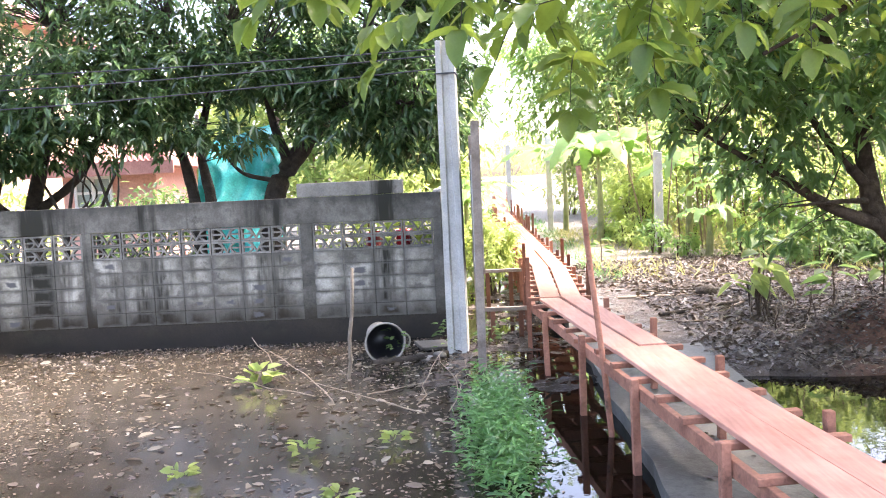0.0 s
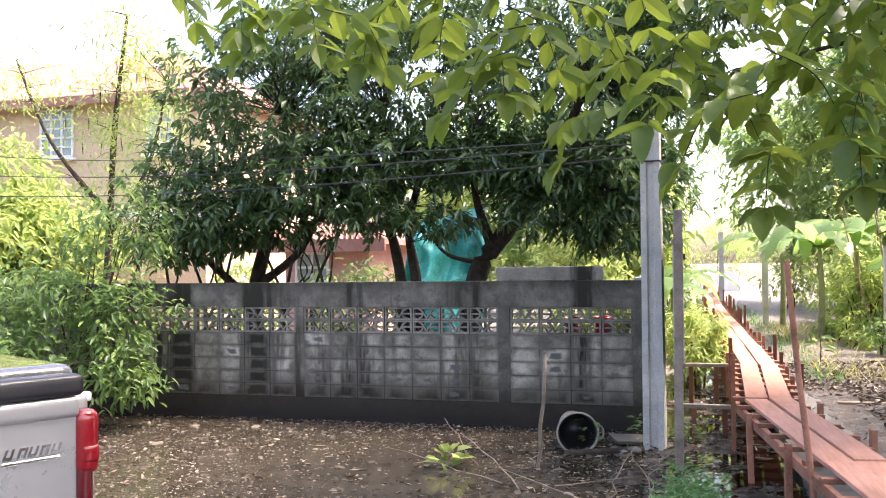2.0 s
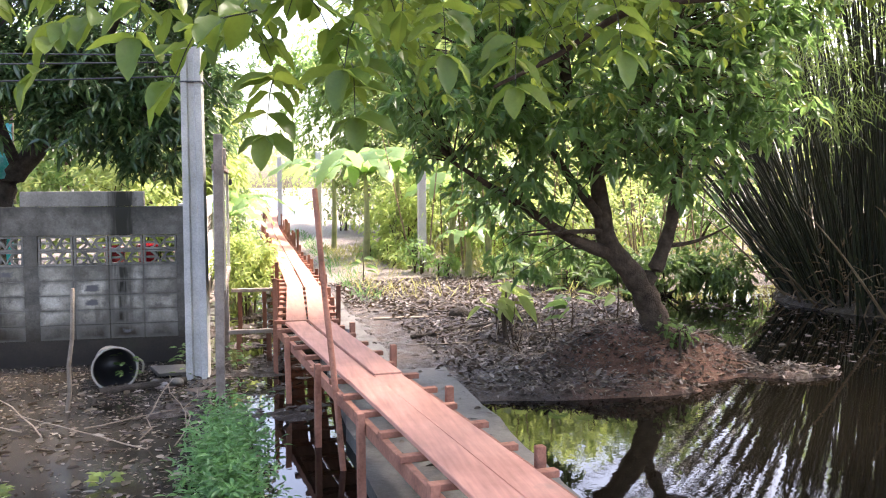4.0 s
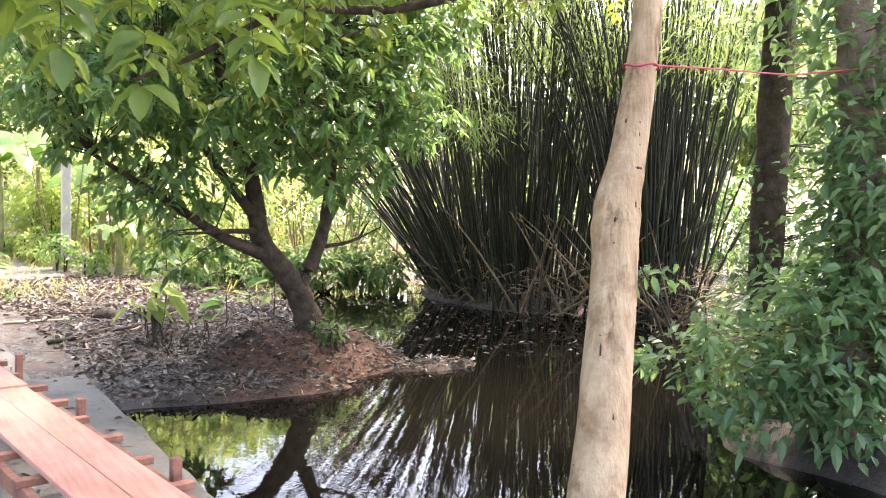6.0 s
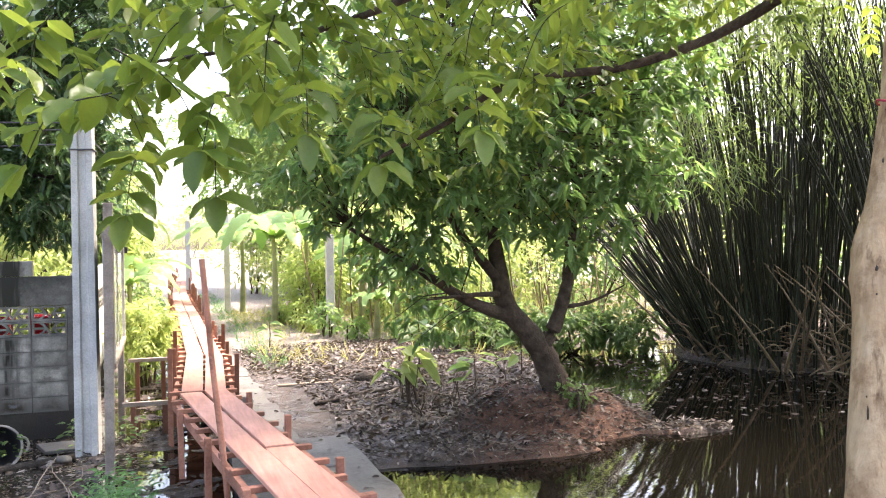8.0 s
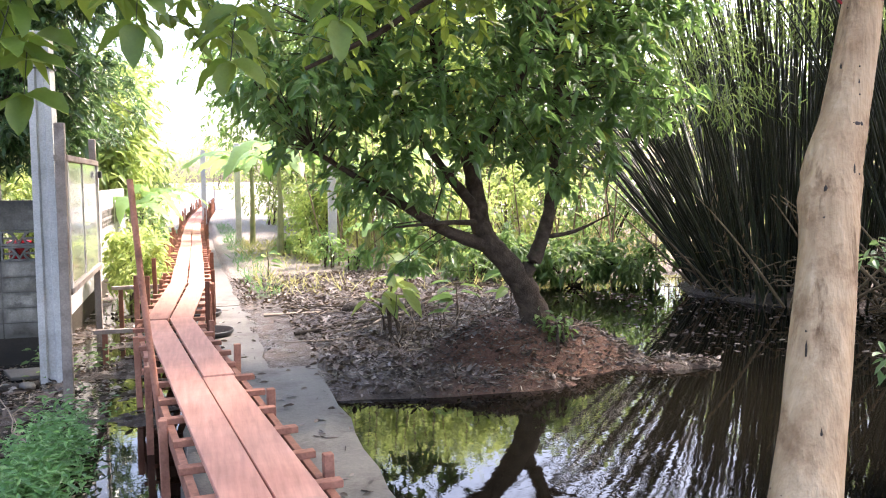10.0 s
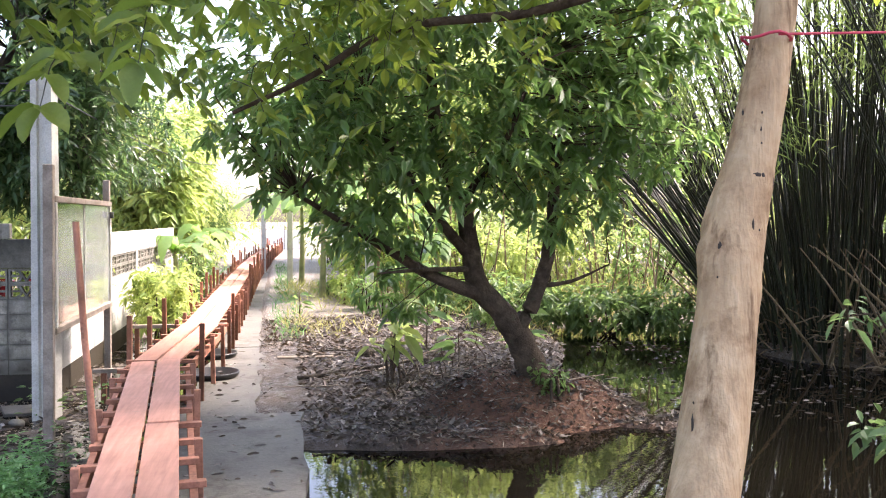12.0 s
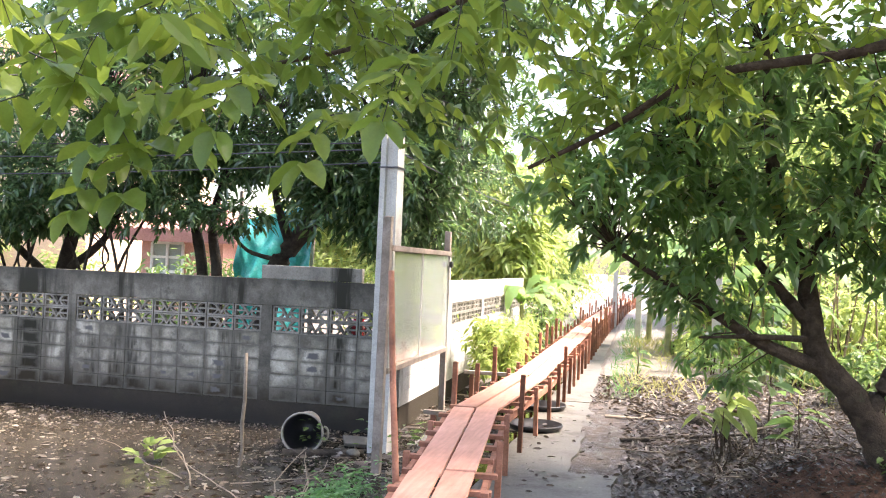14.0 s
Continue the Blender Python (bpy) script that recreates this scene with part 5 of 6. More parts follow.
near = []
env = ((-0.7, 3.02), (-0.1, 2.98), (0.45, 2.72), (1.0, 2.50), (1.35, 2.55), (1.8, 2.30), (2.2, 2.42), (2.75, 2.50), (3.2, 2.62), (3.8, 2.85), (4.6, 3.05))
for x, z in ((0.12, 2.98), (0.50, 2.74), (0.75, 2.80), (1.01, 2.52), (1.34, 2.62), (1.46, 2.46), (1.78, 2.30), (1.64, 2.66), (2.05, 2.52), (2.1, 2.36), (2.76, 2.50), (-0.40, 3.05), (3.12, 2.62), (2.45, 2.60)):
    near += spray((x, 3.2 + rnd.uniform(-0.15, 0.15), z), rnd.uniform(0.3, 0.45), 0.16, rnd.uniform(2.6, 5.2))
for p, d, s, r in near:
    m = leaf_pose(p - Vector((5.42, 3.46, 0)), d, s, r)
    piece("leaf", LEAFLETS[rnd.randrange(5)], shade, m)
# the rest of the canopy, joined
pos, axs, size = [], [], []
for _ in range(92):
    x = rnd.uniform(-0.6, 4.4)
    z0 = float(np.interp(x, [a for a, _ in env], [b for _, b in env]))
    y = rnd.uniform(3.0, 4.6)
    z = z0 + 0.10 + rnd.random() ** 1.2 * 0.95 + 0.16 * (y - 3.2)
    for p, d, s, r in spray((x, y, z), rnd.uniform(0.3, 0.5), 0.19, rnd.uniform(0, 6.28)):
        pos.append(p)
        axs.append(d)
        size.append(0.15 if x < 2.4 else 0.105)
for _ in range(270):
    b = boughs[rnd.choice((0, 0, 2, 3, 3, 4))][0]
    q = b[rnd.randrange(len(b) // 3, len(b))]
    t = q + Vector((rnd.uniform(-.7, .7), rnd.uniform(-.7, .7), rnd.uniform(-0.35, 0.6)))
    for p, d, s, r in spray(t, rnd.uniform(0.3, 0.5), 0.18, rnd.uniform(0, 6.28)):
        pos.append(p)
        axs.append(d)
        size.append(0.115)
size = np.array(size)
pos = np.array([tuple(p) for p in pos])
lm = leaves_mesh("canopy", pos, np.array([tuple(a) for a in axs]), size, size * 0.56, L_BIGC, 0.2, 0.2, 5)
lm.transform(inv)
cn = piece("canopy", lm, shade)
cn["kind"] = "stuff"
# leaf lobes out of view, added to shade deck, ground and near leaves
um, UP = foliage("upper_crown", [(6.6, 6.6, 7.4, 3.0, 3.0, 1.3, 360), (3.0, 7.0, 7.2, 2.6, 2.6, 1.2, 290), (5.2, 2.6, 6.8, 2.2, 1.8, 1.0, 130), (7.8, 4.2, 7.0, 2.0, 2.0, 1.0, 170), (3.7, 4.1, 6.4, 2.4, 1.6, 0.8, 140), (9.2, 12.6, 7.9, 2.2, 2.2, 0.8, 150)], L_BIGC, per=13, length=0.2, width=0.10, seed=33, spread=0.16)
um.transform(inv)
piece("upper_crown", um, shade)["kind"] = "stuff"
st = tubes_mesh("stalk_growth", placed, M_CULM, 4)
st.transform(inv)
piece("stalk_growth", st, shade)["kind"] = "stuff"
tagged(shade, "pale-barked tree with boughs of large translucent leaves overhead", "tree")
# red string tied to the trunk and the creeper tree
string = new("red_string", tubes_mesh("red_string", [([Vector((5.60, 3.37, 2.88)), Vector((6.2, 3.45, 2.93)), Vector((7.2, 3.6, 3.0)), Vector((8.5, 3.75, 3.2))], [0.006] * 4), ([Vector((5.595 + 0.1 * math.cos(t), 3.46 + 0.1 * math.sin(t), 2.88 + 0.01 * math.sin(3 * t))) for t in np.linspace(0, 6.28, 17)], [0.007] * 17)], M_STRING, 5))
tagged(string, "faded red string tied round the pale trunk", "string")

# ---- creeper-covered trees on the right bank ----
cre_limbs = [limb([(8.55, 3.85, 0.1), (8.6, 3.85, 1.5), (8.55, 3.9, 3.0), (8.3, 4.0, 4.4), (8.1, 4.1, 6.0)], 0.19, 0.12), limb([(8.55, 3.9, 2.9), (8.9, 3.9, 3.6), (9.2, 3.9, 5.0)], 0.12, 0.08)]
tree("creeper_tree", "old trunk overgrown with small-leaved green creeper", cre_limbs,
     [(8.35, 3.75, 1.0, 0.75, 0.55, 0.75, 230), (8.5, 3.7, 2.3, 0.50, 0.45, 1.0, 190), (9.0, 3.6, 1.6, 0.7, 0.6, 1.1, 170), (7.75, 4.2, 0.75, 0.55, 0.55, 0.45, 80), (8.9, 3.9, 3.6, 0.9, 0.8, 0.7, 160), (8.4, 4.2, 5.4, 1.6, 1.4, 0.9, 260)], M_TANBARK, L_VINE, per=8, length=0.13, width=0.072, seed=41, spread=0.09, down=0.1)
tree("creeper_tree", "shaded trunk wrapped in creeper beside the pond",
     [limb([(9.6, 5.4, 0.1), (9.55, 5.4, 2.0), (9.4, 5.3, 4.0), (9.2, 5.2, 6.0)], 0.2, 0.12)],
     [(9.5, 5.2, 0.9, 0.7, 0.6, 0.7, 120), (9.9, 5.2, 2.0, 0.6, 0.6, 0.9, 90), (9.3, 5.4, 5.2, 1.4, 1.3, 0.9, 220), (10.4, 5.4, 1.2, 0.7, 0.7, 0.8, 90), (10.6, 5.6, 3.6, 0.9, 0.9, 0.9, 110)], M_BARK, L_VINE, per=9, length=0.11, width=0.06, seed=42, spread=0.09, down=0.1)


# ---- bamboo ----
def culm_mesh(h, lean, bend, dry):
    """A jointed culm that leans by an angle and arches further over towards its thin tip."""
    p, pts, n = Vector((0, 0, 0)), [], 19
    for i in range(n):
        pts.append(p.copy())
        t = i / (n - 1)
        a = lean + bend * t ** 1.7
        p += Vector((math.sin(a), 0, math.cos(a))) * (h / (n - 1))
    rad = [(0.026 - 0.020 * (i / (n - 1)) ** 1.3) * (1.0 if i % 2 else 0.92) for i in range(n)]
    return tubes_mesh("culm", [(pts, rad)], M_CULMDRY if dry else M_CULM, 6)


CULMS = [[culm_mesh(rnd.uniform(5.6, 8.4), l + rnd.uniform(-.03, .03), rnd.uniform(0.3, 1.0) * b, False) for _ in range(6)] for l, b in ((0.0, 0.25), (0.06, 0.4), (0.13, 0.55), (0.22, 0.75), (0.33, 0.95), (0.46, 1.1), (0.62, 0.9))]
DRY = [culm_mesh(2.6, 0.75, 0.2, True), culm_mesh(1.9, 1.0, 0.3, True), culm_mesh(2.2, -0.5, 0.0, True)]


def bamboo(name, label, cx, cy, rx, ry, count, leaf_lobes, seed, lean=1.0):
    root = empty(name, (cx, cy, 0.1))
    g = random.Random(seed)
    for _ in range(count):
        a, r = (g.gauss(2.59, 0.75), g.uniform(0.55, 1.0)) if g.random() < 0.38 else (g.uniform(0, 6.28), g.random() ** 0.6)
        x, y = r * rx * math.cos(a), r * ry * math.sin(a)
        fan = max(0.0, 0.52 * math.sin(a) - 0.85 * math.cos(a))
        k = min(6, max(0, int(r ** 1.3 * (1.1 + 5.9 * fan) * lean + g.uniform(-0.8, 1.2))))
        head = math.degrees(math.atan2(y * 1.0, x)) + g.uniform(-28, 28)
        piece("culm", CULMS[k][g.randrange(6)], root, pose(x, y, -0.15, g.uniform(-5, 5), g.uniform(-5, 5), head) @ Matrix.Diagonal((1, 1, g.uniform(0.85, 1.15), 1)))
    rest = []
    for _ in range(int(count * 0.42)):
        a, r = g.uniform(0, 6.28), g.random() ** 0.5
        b0 = Vector((r * rx * math.cos(a), r * ry * math.sin(a), -0.1))
        d = Vector((b0.x / rx, b0.y / ry, 0)) * g.uniform(0.1, 0.5) + Vector((g.uniform(-.12, .12), g.uniform(-.12, .12), 1))
        hh = g.uniform(3.5, 7.0)
        rest.append(([b0 + d * (hh * t) + Vector((d.x, d.y, 0)) * (0.25 * hh * t * t) for t in (0, 0.25, 0.5, 0.75, 1)], [0.020, 0.019, 0.015, 0.009, 0.004]))
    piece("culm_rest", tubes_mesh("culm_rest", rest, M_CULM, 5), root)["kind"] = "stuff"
    for _ in range(24):
        a = g.uniform(2.2, 5.4)
        piece("culm", DRY[g.randrange(3)], root, pose(rx * math.cos(a), ry * math.sin(a), -0.1, 0, 0, math.degrees(a) + g.uniform(-60, 60)), "dry yellowed broken culm")
    me, P = foliage("bamboo_leaves", leaf_lobes, L_BAMBOO, per=13, length=0.17, width=0.024, seed=seed, down=0.5, spread=0.16)
    me.transform(Matrix.Translation((-cx, -cy, -0.1)))
    ob = piece("bamboo_leaves", me, root)
    ob["kind"] = "stuff"
    # root litter of broken culms
    specs = []
    for _ in range(620):
        a, r = g.uniform(0, 6.28), g.gauss(0.92, 0.2)
        p = Vector((r * rx * math.cos(a), r * ry * math.sin(a), -0.1 + g.random() ** 1.6 * 0.85))
        q = p + Vector((g.uniform(-.6, .6), g.uniform(-.6, .6), g.uniform(-0.15, 0.40)))
        specs.append(([p, p.lerp(q, 0.5) + Vector((0, 0, 0.05)), q], [0.012, 0.010, 0.006]))
    ob = piece("root_litter", tubes_mesh("root_litter", specs, M_CULMDRY, 5), root, None, "tangled dry brown sheaths and broken culms")
    ob["kind"] = "stuff"
    tagged(root, label, "bamboo")


bamboo("bamboo_clump", "dense dark bamboo clump fanning out over the pond", 12.5, 13.0, 1.35, 2.1, 295,
       [(9.6, 12.6, 5.4, 1.8, 1.8, 1.2, 330), (11.5, 12, 6.8, 2.8, 2.4, 1.4, 520), (14.0, 12.5, 5.4, 1.8, 1.8, 1.3, 220), (8.2, 11.2, 4.0, 1.4, 1.2, 0.8, 130), (9.6, 11.0, 3.4, 0.9, 0.9, 0.7, 60), (12.0, 10.8, 4.6, 1.6, 0.8, 0.9, 110), (10.2, 10.2, 5.6, 1.6, 1.2, 0.9, 150)], 51)
bamboo("bamboo_clump", "narrow dark bamboo clump at the pond edge", 13.2, 10.1, 0.75, 0.6, 140,
       [(13.6, 9.2, 6.0, 1.8, 1.6, 1.4, 260), (12.6, 8.4, 4.4, 1.0, 1.0, 0.8, 90), (14.8, 9.0, 4.2, 1.2, 1.2, 1.0, 130)], 52, 0.5)


# ---- bushes, bananas, weeds ----
def bush(name, label, at, lobes, mat, seed, stems=7, cat="bush", **kw):
    g = random.Random(seed)
    x, y, z = at
    limbs = []
    for _ in range(stems):
        lx, ly, lz, rx, ry, rz, n = lobes[g.randrange(len(lobes))]
        e = Vector((lx + g.uniform(-.5, .5) * rx, ly + g.uniform(-.5, .5) * ry, lz + g.uniform(-.2, .5) * rz))
        s = Vector((x + g.uniform(-.15, .15), y + g.uniform(-.15, .15), z - 0.1))
        limbs.append(limb([s, s.lerp(e, 0.5) + Vector((0, 0, 0.2)), e], 0.022, 0.006, 4))
    root = empty(name, at)
    inv = Matrix.Translation(-Vector(at))
    me, P = foliage("crown", lobes, mat, seed=seed, **kw)
    tm = tubes_mesh("stem_growth", limbs + twigs_to(P, limbs, 0.004, 5), M_BARK, 5)
    for nm, m in (("crown", me), ("stem_growth", tm)):
        m.transform(inv)
        ob = piece(nm, m, root)
        if nm == "stem_growth":
            ob["kind"] = "stuff"
    tagged(root, label, cat)


bush("bush", "pale green leafy bush hanging over the wall end", (-6.6, 10.3, 0.0), [(-6.9, 10.2, 1.7, 1.1, 0.7, 0.7, 105), (-5.9, 10.1, 1.45, 0.75, 0.5, 0.5, 66), (-7.8, 9.6, 1.2, 1.2, 0.8, 0.8, 110), (-5.6, 9.7, 0.75, 0.55, 0.45, 0.35, 50), (-7.0, 9.4, 0.75, 0.8, 0.6, 0.45, 80), (-6.2, 10.6, 2.7, 0.9, 0.7, 0.6, 60)], L_BUSH, 61, stems=22, per=12, length=0.13, width=0.055, spread=0.10)
tree("flame_tree", "feathery yellow-green tree with dark seed pods",
     [limb([(-10.5, 16.0, 0.0), (-10.3, 16.0, 2.5), (-10.0, 15.8, 5.0), (-9.6, 15.7, 7.4)], 0.11, 0.03), limb([(-10.2, 15.9, 3.2), (-11.4, 15.6, 4.8), (-12.2, 15.5, 6.6)], 0.06, 0.02), limb([(-10.2, 15.9, 2.8), (-9.0, 15.5, 4.2), (-8.4, 15.3, 5.8)], 0.05, 0.02)],
     [(-9.6, 15.6, 5.4, 1.0, 1.0, 1.2, 80), (-10.2, 15.5, 4.2, 0.8, 0.9, 0.8, 24), (-8.6, 15.4, 4.4, 0.9, 1.0, 1.3, 70), (-8.9, 15.4, 2.9, 1.2, 1.0, 0.7, 44), (-8.6, 15.3, 6.4, 0.7, 0.8, 0.6, 40), (-12.0, 15.5, 6.0, 0.8, 0.8, 0.8, 34), (-9.7, 15.6, 7.0, 0.8, 0.8, 0.6, 44)], M_BARK, L_LIGHT, per=20, length=0.12, width=0.034, seed=62, spread=0.22, down=0.2)
pods = []
for _ in range(14):
    p = Vector((rnd.uniform(-10.6, -8.4), rnd.uniform(14.6, 15.4), rnd.uniform(4.6, 6.6)))
    pods.append(([p, p + Vector((0.01, 0, -0.12)), p + Vector((rnd.uniform(-.05, .05), 0, -0.26))], [0.006, 0.013, 0.004]))
pd = new("seed_pods", tubes_mesh("seed_pods", pods, M_BARK, 5))
pd.parent = bpy.data.objects["flame_tree"]
pd.matrix_parent_inverse = Matrix.Translation((10.5, -16.0, 0.0))


def banana(at, h, seed, n=8):
    g = random.Random(seed)
    root = empty("banana_plant", at)
    piece("stem", tubes_mesh("stem", [limb([(0, 0, -0.1), (0.03, 0, h * 0.4), (0.0, 0.05, h * 0.75)], 0.09, 0.04)], M_BANSTEM, 8), root)
    for i in range(n):
        a = i * 2.4 + g.uniform(-.3, .3)
        L, W = g.uniform(1.3, 1.9) * h / 2.4, g.uniform(0.36, 0.5) * h / 2.4
        d = Vector((math.cos(a), math.sin(a), 0))
        rise = g.uniform(0.5, 1.3)
        vs, fs, m = [], [], 12
        for j in range(m + 1):
            u = j / m
            c = d * (L * u * 0.9) + Vector((0, 0, h * 0.72 + L * (rise * u - (rise + 0.15) * u * u)))
            w = W * 0.5 * (math.sin(math.pi * min(1.0, 0.06 + 0.94 * u) ** 0.9) ** 0.6) if u < 1 else 0.0
            w = max(w, 0.012)
            s = Vector((-d.y, d.x, 0))
            tear = 0.05 * math.sin(j * 4.1 + i)
            vs += [c - s * w + Vector((0, 0, -0.25 * w + tear)), c, c + s * w + Vector((0, 0, -0.25 * w - tear))]
        for j in range(m):
            for q in range(2):
                b0 = j * 3 + q
                fs.append((b0, b0 + 1, b0 + 4, b0 + 3))
        piece("leaf", mesh_from("leaf", [tuple(v) for v in vs], fs, L_BANANA, True), root)
    tagged(root, "young banana plant with broad bright green leaves", "banana plant", "banana plants beyond the path")


for i, (x, y, h) in enumerate(((4.6, 21.5, 3.0), (5.6, 22.8, 3.3), (6.6, 20.8, 2.4), (4.2, 25.5, 3.2), (6.9, 18.6, 1.7), (7.6, 21.5, 2.8), (1.5, 24.5, 2.2), (1.3, 20.3, 1.9), (6.2, 17.6, 1.2))):
    banana((x, y, float(ground_z(x, y))), h, 70 + i)
bush("bush", "bright yellow-green shrub beside the pale wall", (1.75, 14.6, 0.02), [(1.72, 14.6, 0.85, 0.42, 0.8, 0.5, 130), (1.6, 15.8, 0.75, 0.4, 0.7, 0.45, 90)], L_LIGHT, 63, per=12, length=0.13, width=0.05)
bush("bush", "low green undergrowth beyond the tree mound", (9.6, 15.4, 0.1), [(9.4, 15.2, 0.5, 0.9, 0.7, 0.4, 120), (8.4, 15.8, 0.5, 0.8, 0.7, 0.4, 90), (10.5, 14.8, 0.5, 0.7, 0.6, 0.4, 70)], L_BUSH, 64, per=12, length=0.16, width=0.07)
bush("bush", "loose green shrubs along the bank", (7.6, 15.2, 0.1), [(7.4, 15.2, 0.6, 0.6, 0.5, 0.45, 40), (8.2, 15.8, 0.7, 0.6, 0.5, 0.5, 40)], L_BUSH, 65, per=12, length=0.16, width=0.06)
for i in range(26):
    wr = random.Random(900 + i)
    x, y = wr.uniform(4.9, 9.2), wr.uniform(15.2, 22.0)
    z, r, hh = float(ground_z(x, y)), wr.uniform(0.2, 0.42), wr.uniform(0.3, 0.75)
    if z > 0.03:
        bush("weed_clump", "low pale green weeds at the edge of bare soil", (x, y, z), [(x, y, z + hh * 0.55, r, r, hh * 0.5, 26)], wr.choice((L_LIGHT, L_BUSH, L_BANANA)), 950 + i, stems=4, cat="weeds", per=9, length=0.13, width=0.05, spread=0.06)
bush("leafy_sprig", "broad-leaved sprig leaning over the dark pond", (7.75, 4.7, 0.15), [(7.35, 5.0, 1.52, 0.32, 0.25, 0.08, 7), (7.5, 5.0, 0.85, 0.32, 0.25, 0.16, 9), (7.75, 4.7, 1.1, 0.3, 0.25, 0.3, 8)], L_VINE, 67, stems=6, cat="shrub", per=6, length=0.12, width=0.06, spread=0.05)
sz = float(ground_z(5.02, 10.8))
bush("seedling", "bright green broad-leaved seedling growing beside the mound tree", (5.02, 10.8, sz), [(5.02, 10.75, sz + 0.62, 0.26, 0.2, 0.12, 4), (4.8, 10.8, sz + 0.42, 0.2, 0.2, 0.1, 3)], L_LIGHT, 71, stems=5, cat="seedling", per=4, length=0.30, width=0.15, spread=0.02, down=0.0)
for k in range(26):
    x, y = rnd.uniform(4.7, 6.1), rnd.uniform(9.6, 11.4)
    z = float(ground_z(x, y)) - 0.02
    h, lx, ly = rnd.uniform(0.25, 0.65), rnd.uniform(-0.3, 0.3), rnd.uniform(-0.2, 0.2)
    rod("twig", "thin bare dead twig standing in leaf litter", (x, y, z), (x + lx, y + ly, z + h), 0.009, 0.004, rnd.choice((M_STICK, M_BARK, M_STICK)), 0.03, 5)
sz = float(ground_z(6.35, 8.72))
bush("creeper", "small green creeper around the foot of the mound tree", (6.35, 8.72, sz), [(6.35, 8.74, sz + 0.15, 0.2, 0.1, 0.14, 16)], L_BUSH, 72, stems=4, cat="creeper", per=7, length=0.075, width=0.045, spread=0.04)
# slender saplings standing in the sunlit scrub
g = random.Random(66)
for _ in range(90):
    x, y = g.uniform(5.5, 17), g.uniform(17, 25)
    hh, ln = g.uniform(2.2, 4.8), g.uniform(-0.25, 0.25)
    z = float(ground_z(x, y))
    root = empty("thin_sapling", (x, y, z))
    piece("stem", tubes_mesh("stem", [([Vector((ln * t * hh, 0.05 * math.sin(4 * t), hh * t - 0.05)) for t in np.linspace(0, 1, 6)], [0.022, 0.020, 0.018, 0.014, 0.010, 0.004])], M_CULMDRY, 5), root)
    gg = np.random.default_rng(g.randrange(9999))
    n = 46
    t = 0.35 + 0.65 * gg.random(n)
    P = np.stack([ln * t * hh + gg.normal(size=n) * 0.18, gg.normal(size=n) * 0.18, hh * t + gg.normal(size=n) * 0.1], -1)
    ob = piece("leaves", leaves_mesh("leaves", P, gg.normal(size=(n, 3)) * (1, 1, 0.5), 0.16 + 0.1 * gg.random(n), 0.05, L_LIGHT, 0.3, 0.2, 7), root)
    ob["kind"] = "stuff"
    tagged(root, "slender yellow-green sapling in sunlit scrub", "sapling", "thin saplings in the scrub")
for i, (x, y, w, h, m) in enumerate(((-7.0, 15.4, 0.9, 1.9, L_LIGHT), (-4.6, 16.0, 1.3, 1.8, L_BUSH), (-0.6, 15.6, 1.2, 2.5, L_LIGHT), (0.2, 14.6, 0.6, 1.7, L_LIGHT), (5.8, 23.0, 1.0, 1.5, L_LIGHT), (6.4, 24.5, 1.6, 2.3, L_LIGHT), (8.6, 24.0, 1.6, 2.2, L_BAMBOO), (6.8, 27.5, 1.5, 2.6, L_LIGHT), (8.0, 19.2, 1.2, 1.5, L_LIGHT), (10.2, 21.0, 1.6, 2.0, L_LIGHT), (1.0, 27.0, 0.8, 2.0, L_LIGHT), (0.6, 32.0, 1.2, 2.6, L_BUSH), (5.6, 36.0, 1.1, 2.6, L_LIGHT), (7.0, 31.0, 2.0, 3.0, L_LIGHT), (1.55, 18.6, 0.4, 1.0, L_LIGHT), (1.5, 22.0, 0.45, 1.2, L_BUSH), (0.2, 44.0, 1.8, 2.6, L_LIGHT), (4.0, 61.0, 3.4, 4.6, L_LIGHT), (-1.8, 57.0, 3.0, 4.4, L_BANANA), (9.0, 56.0, 3.2, 4.6, L_LIGHT), (12.5, 20.0, 1.8, 1.8, L_BUSH), (15.5, 16.0, 1.4, 1.6, L_BUSH), (17.0, 12.0, 1.6, 1.9, L_BUSH), (16.0, 7.0, 1.5, 1.8, L_BUSH))):
    z = max(0.05, float(ground_z(x, y)))
    bush("bush", "sunlit yellow-green shrub among tall weeds" if m is L_LIGHT else "green leafy shrub among tall weeds", (x, y, z), [(x, y, z + h * 0.5, w, w * 0.8, h * 0.5, int(70 * w)), (x + 0.3 * w, y - 0.2 * w, z + h * 0.85, w * 0.6, w * 0.6, h * 0.3, int(36 * w))], m, 300 + i, per=12, length=0.17, width=0.07, spread=0.12)

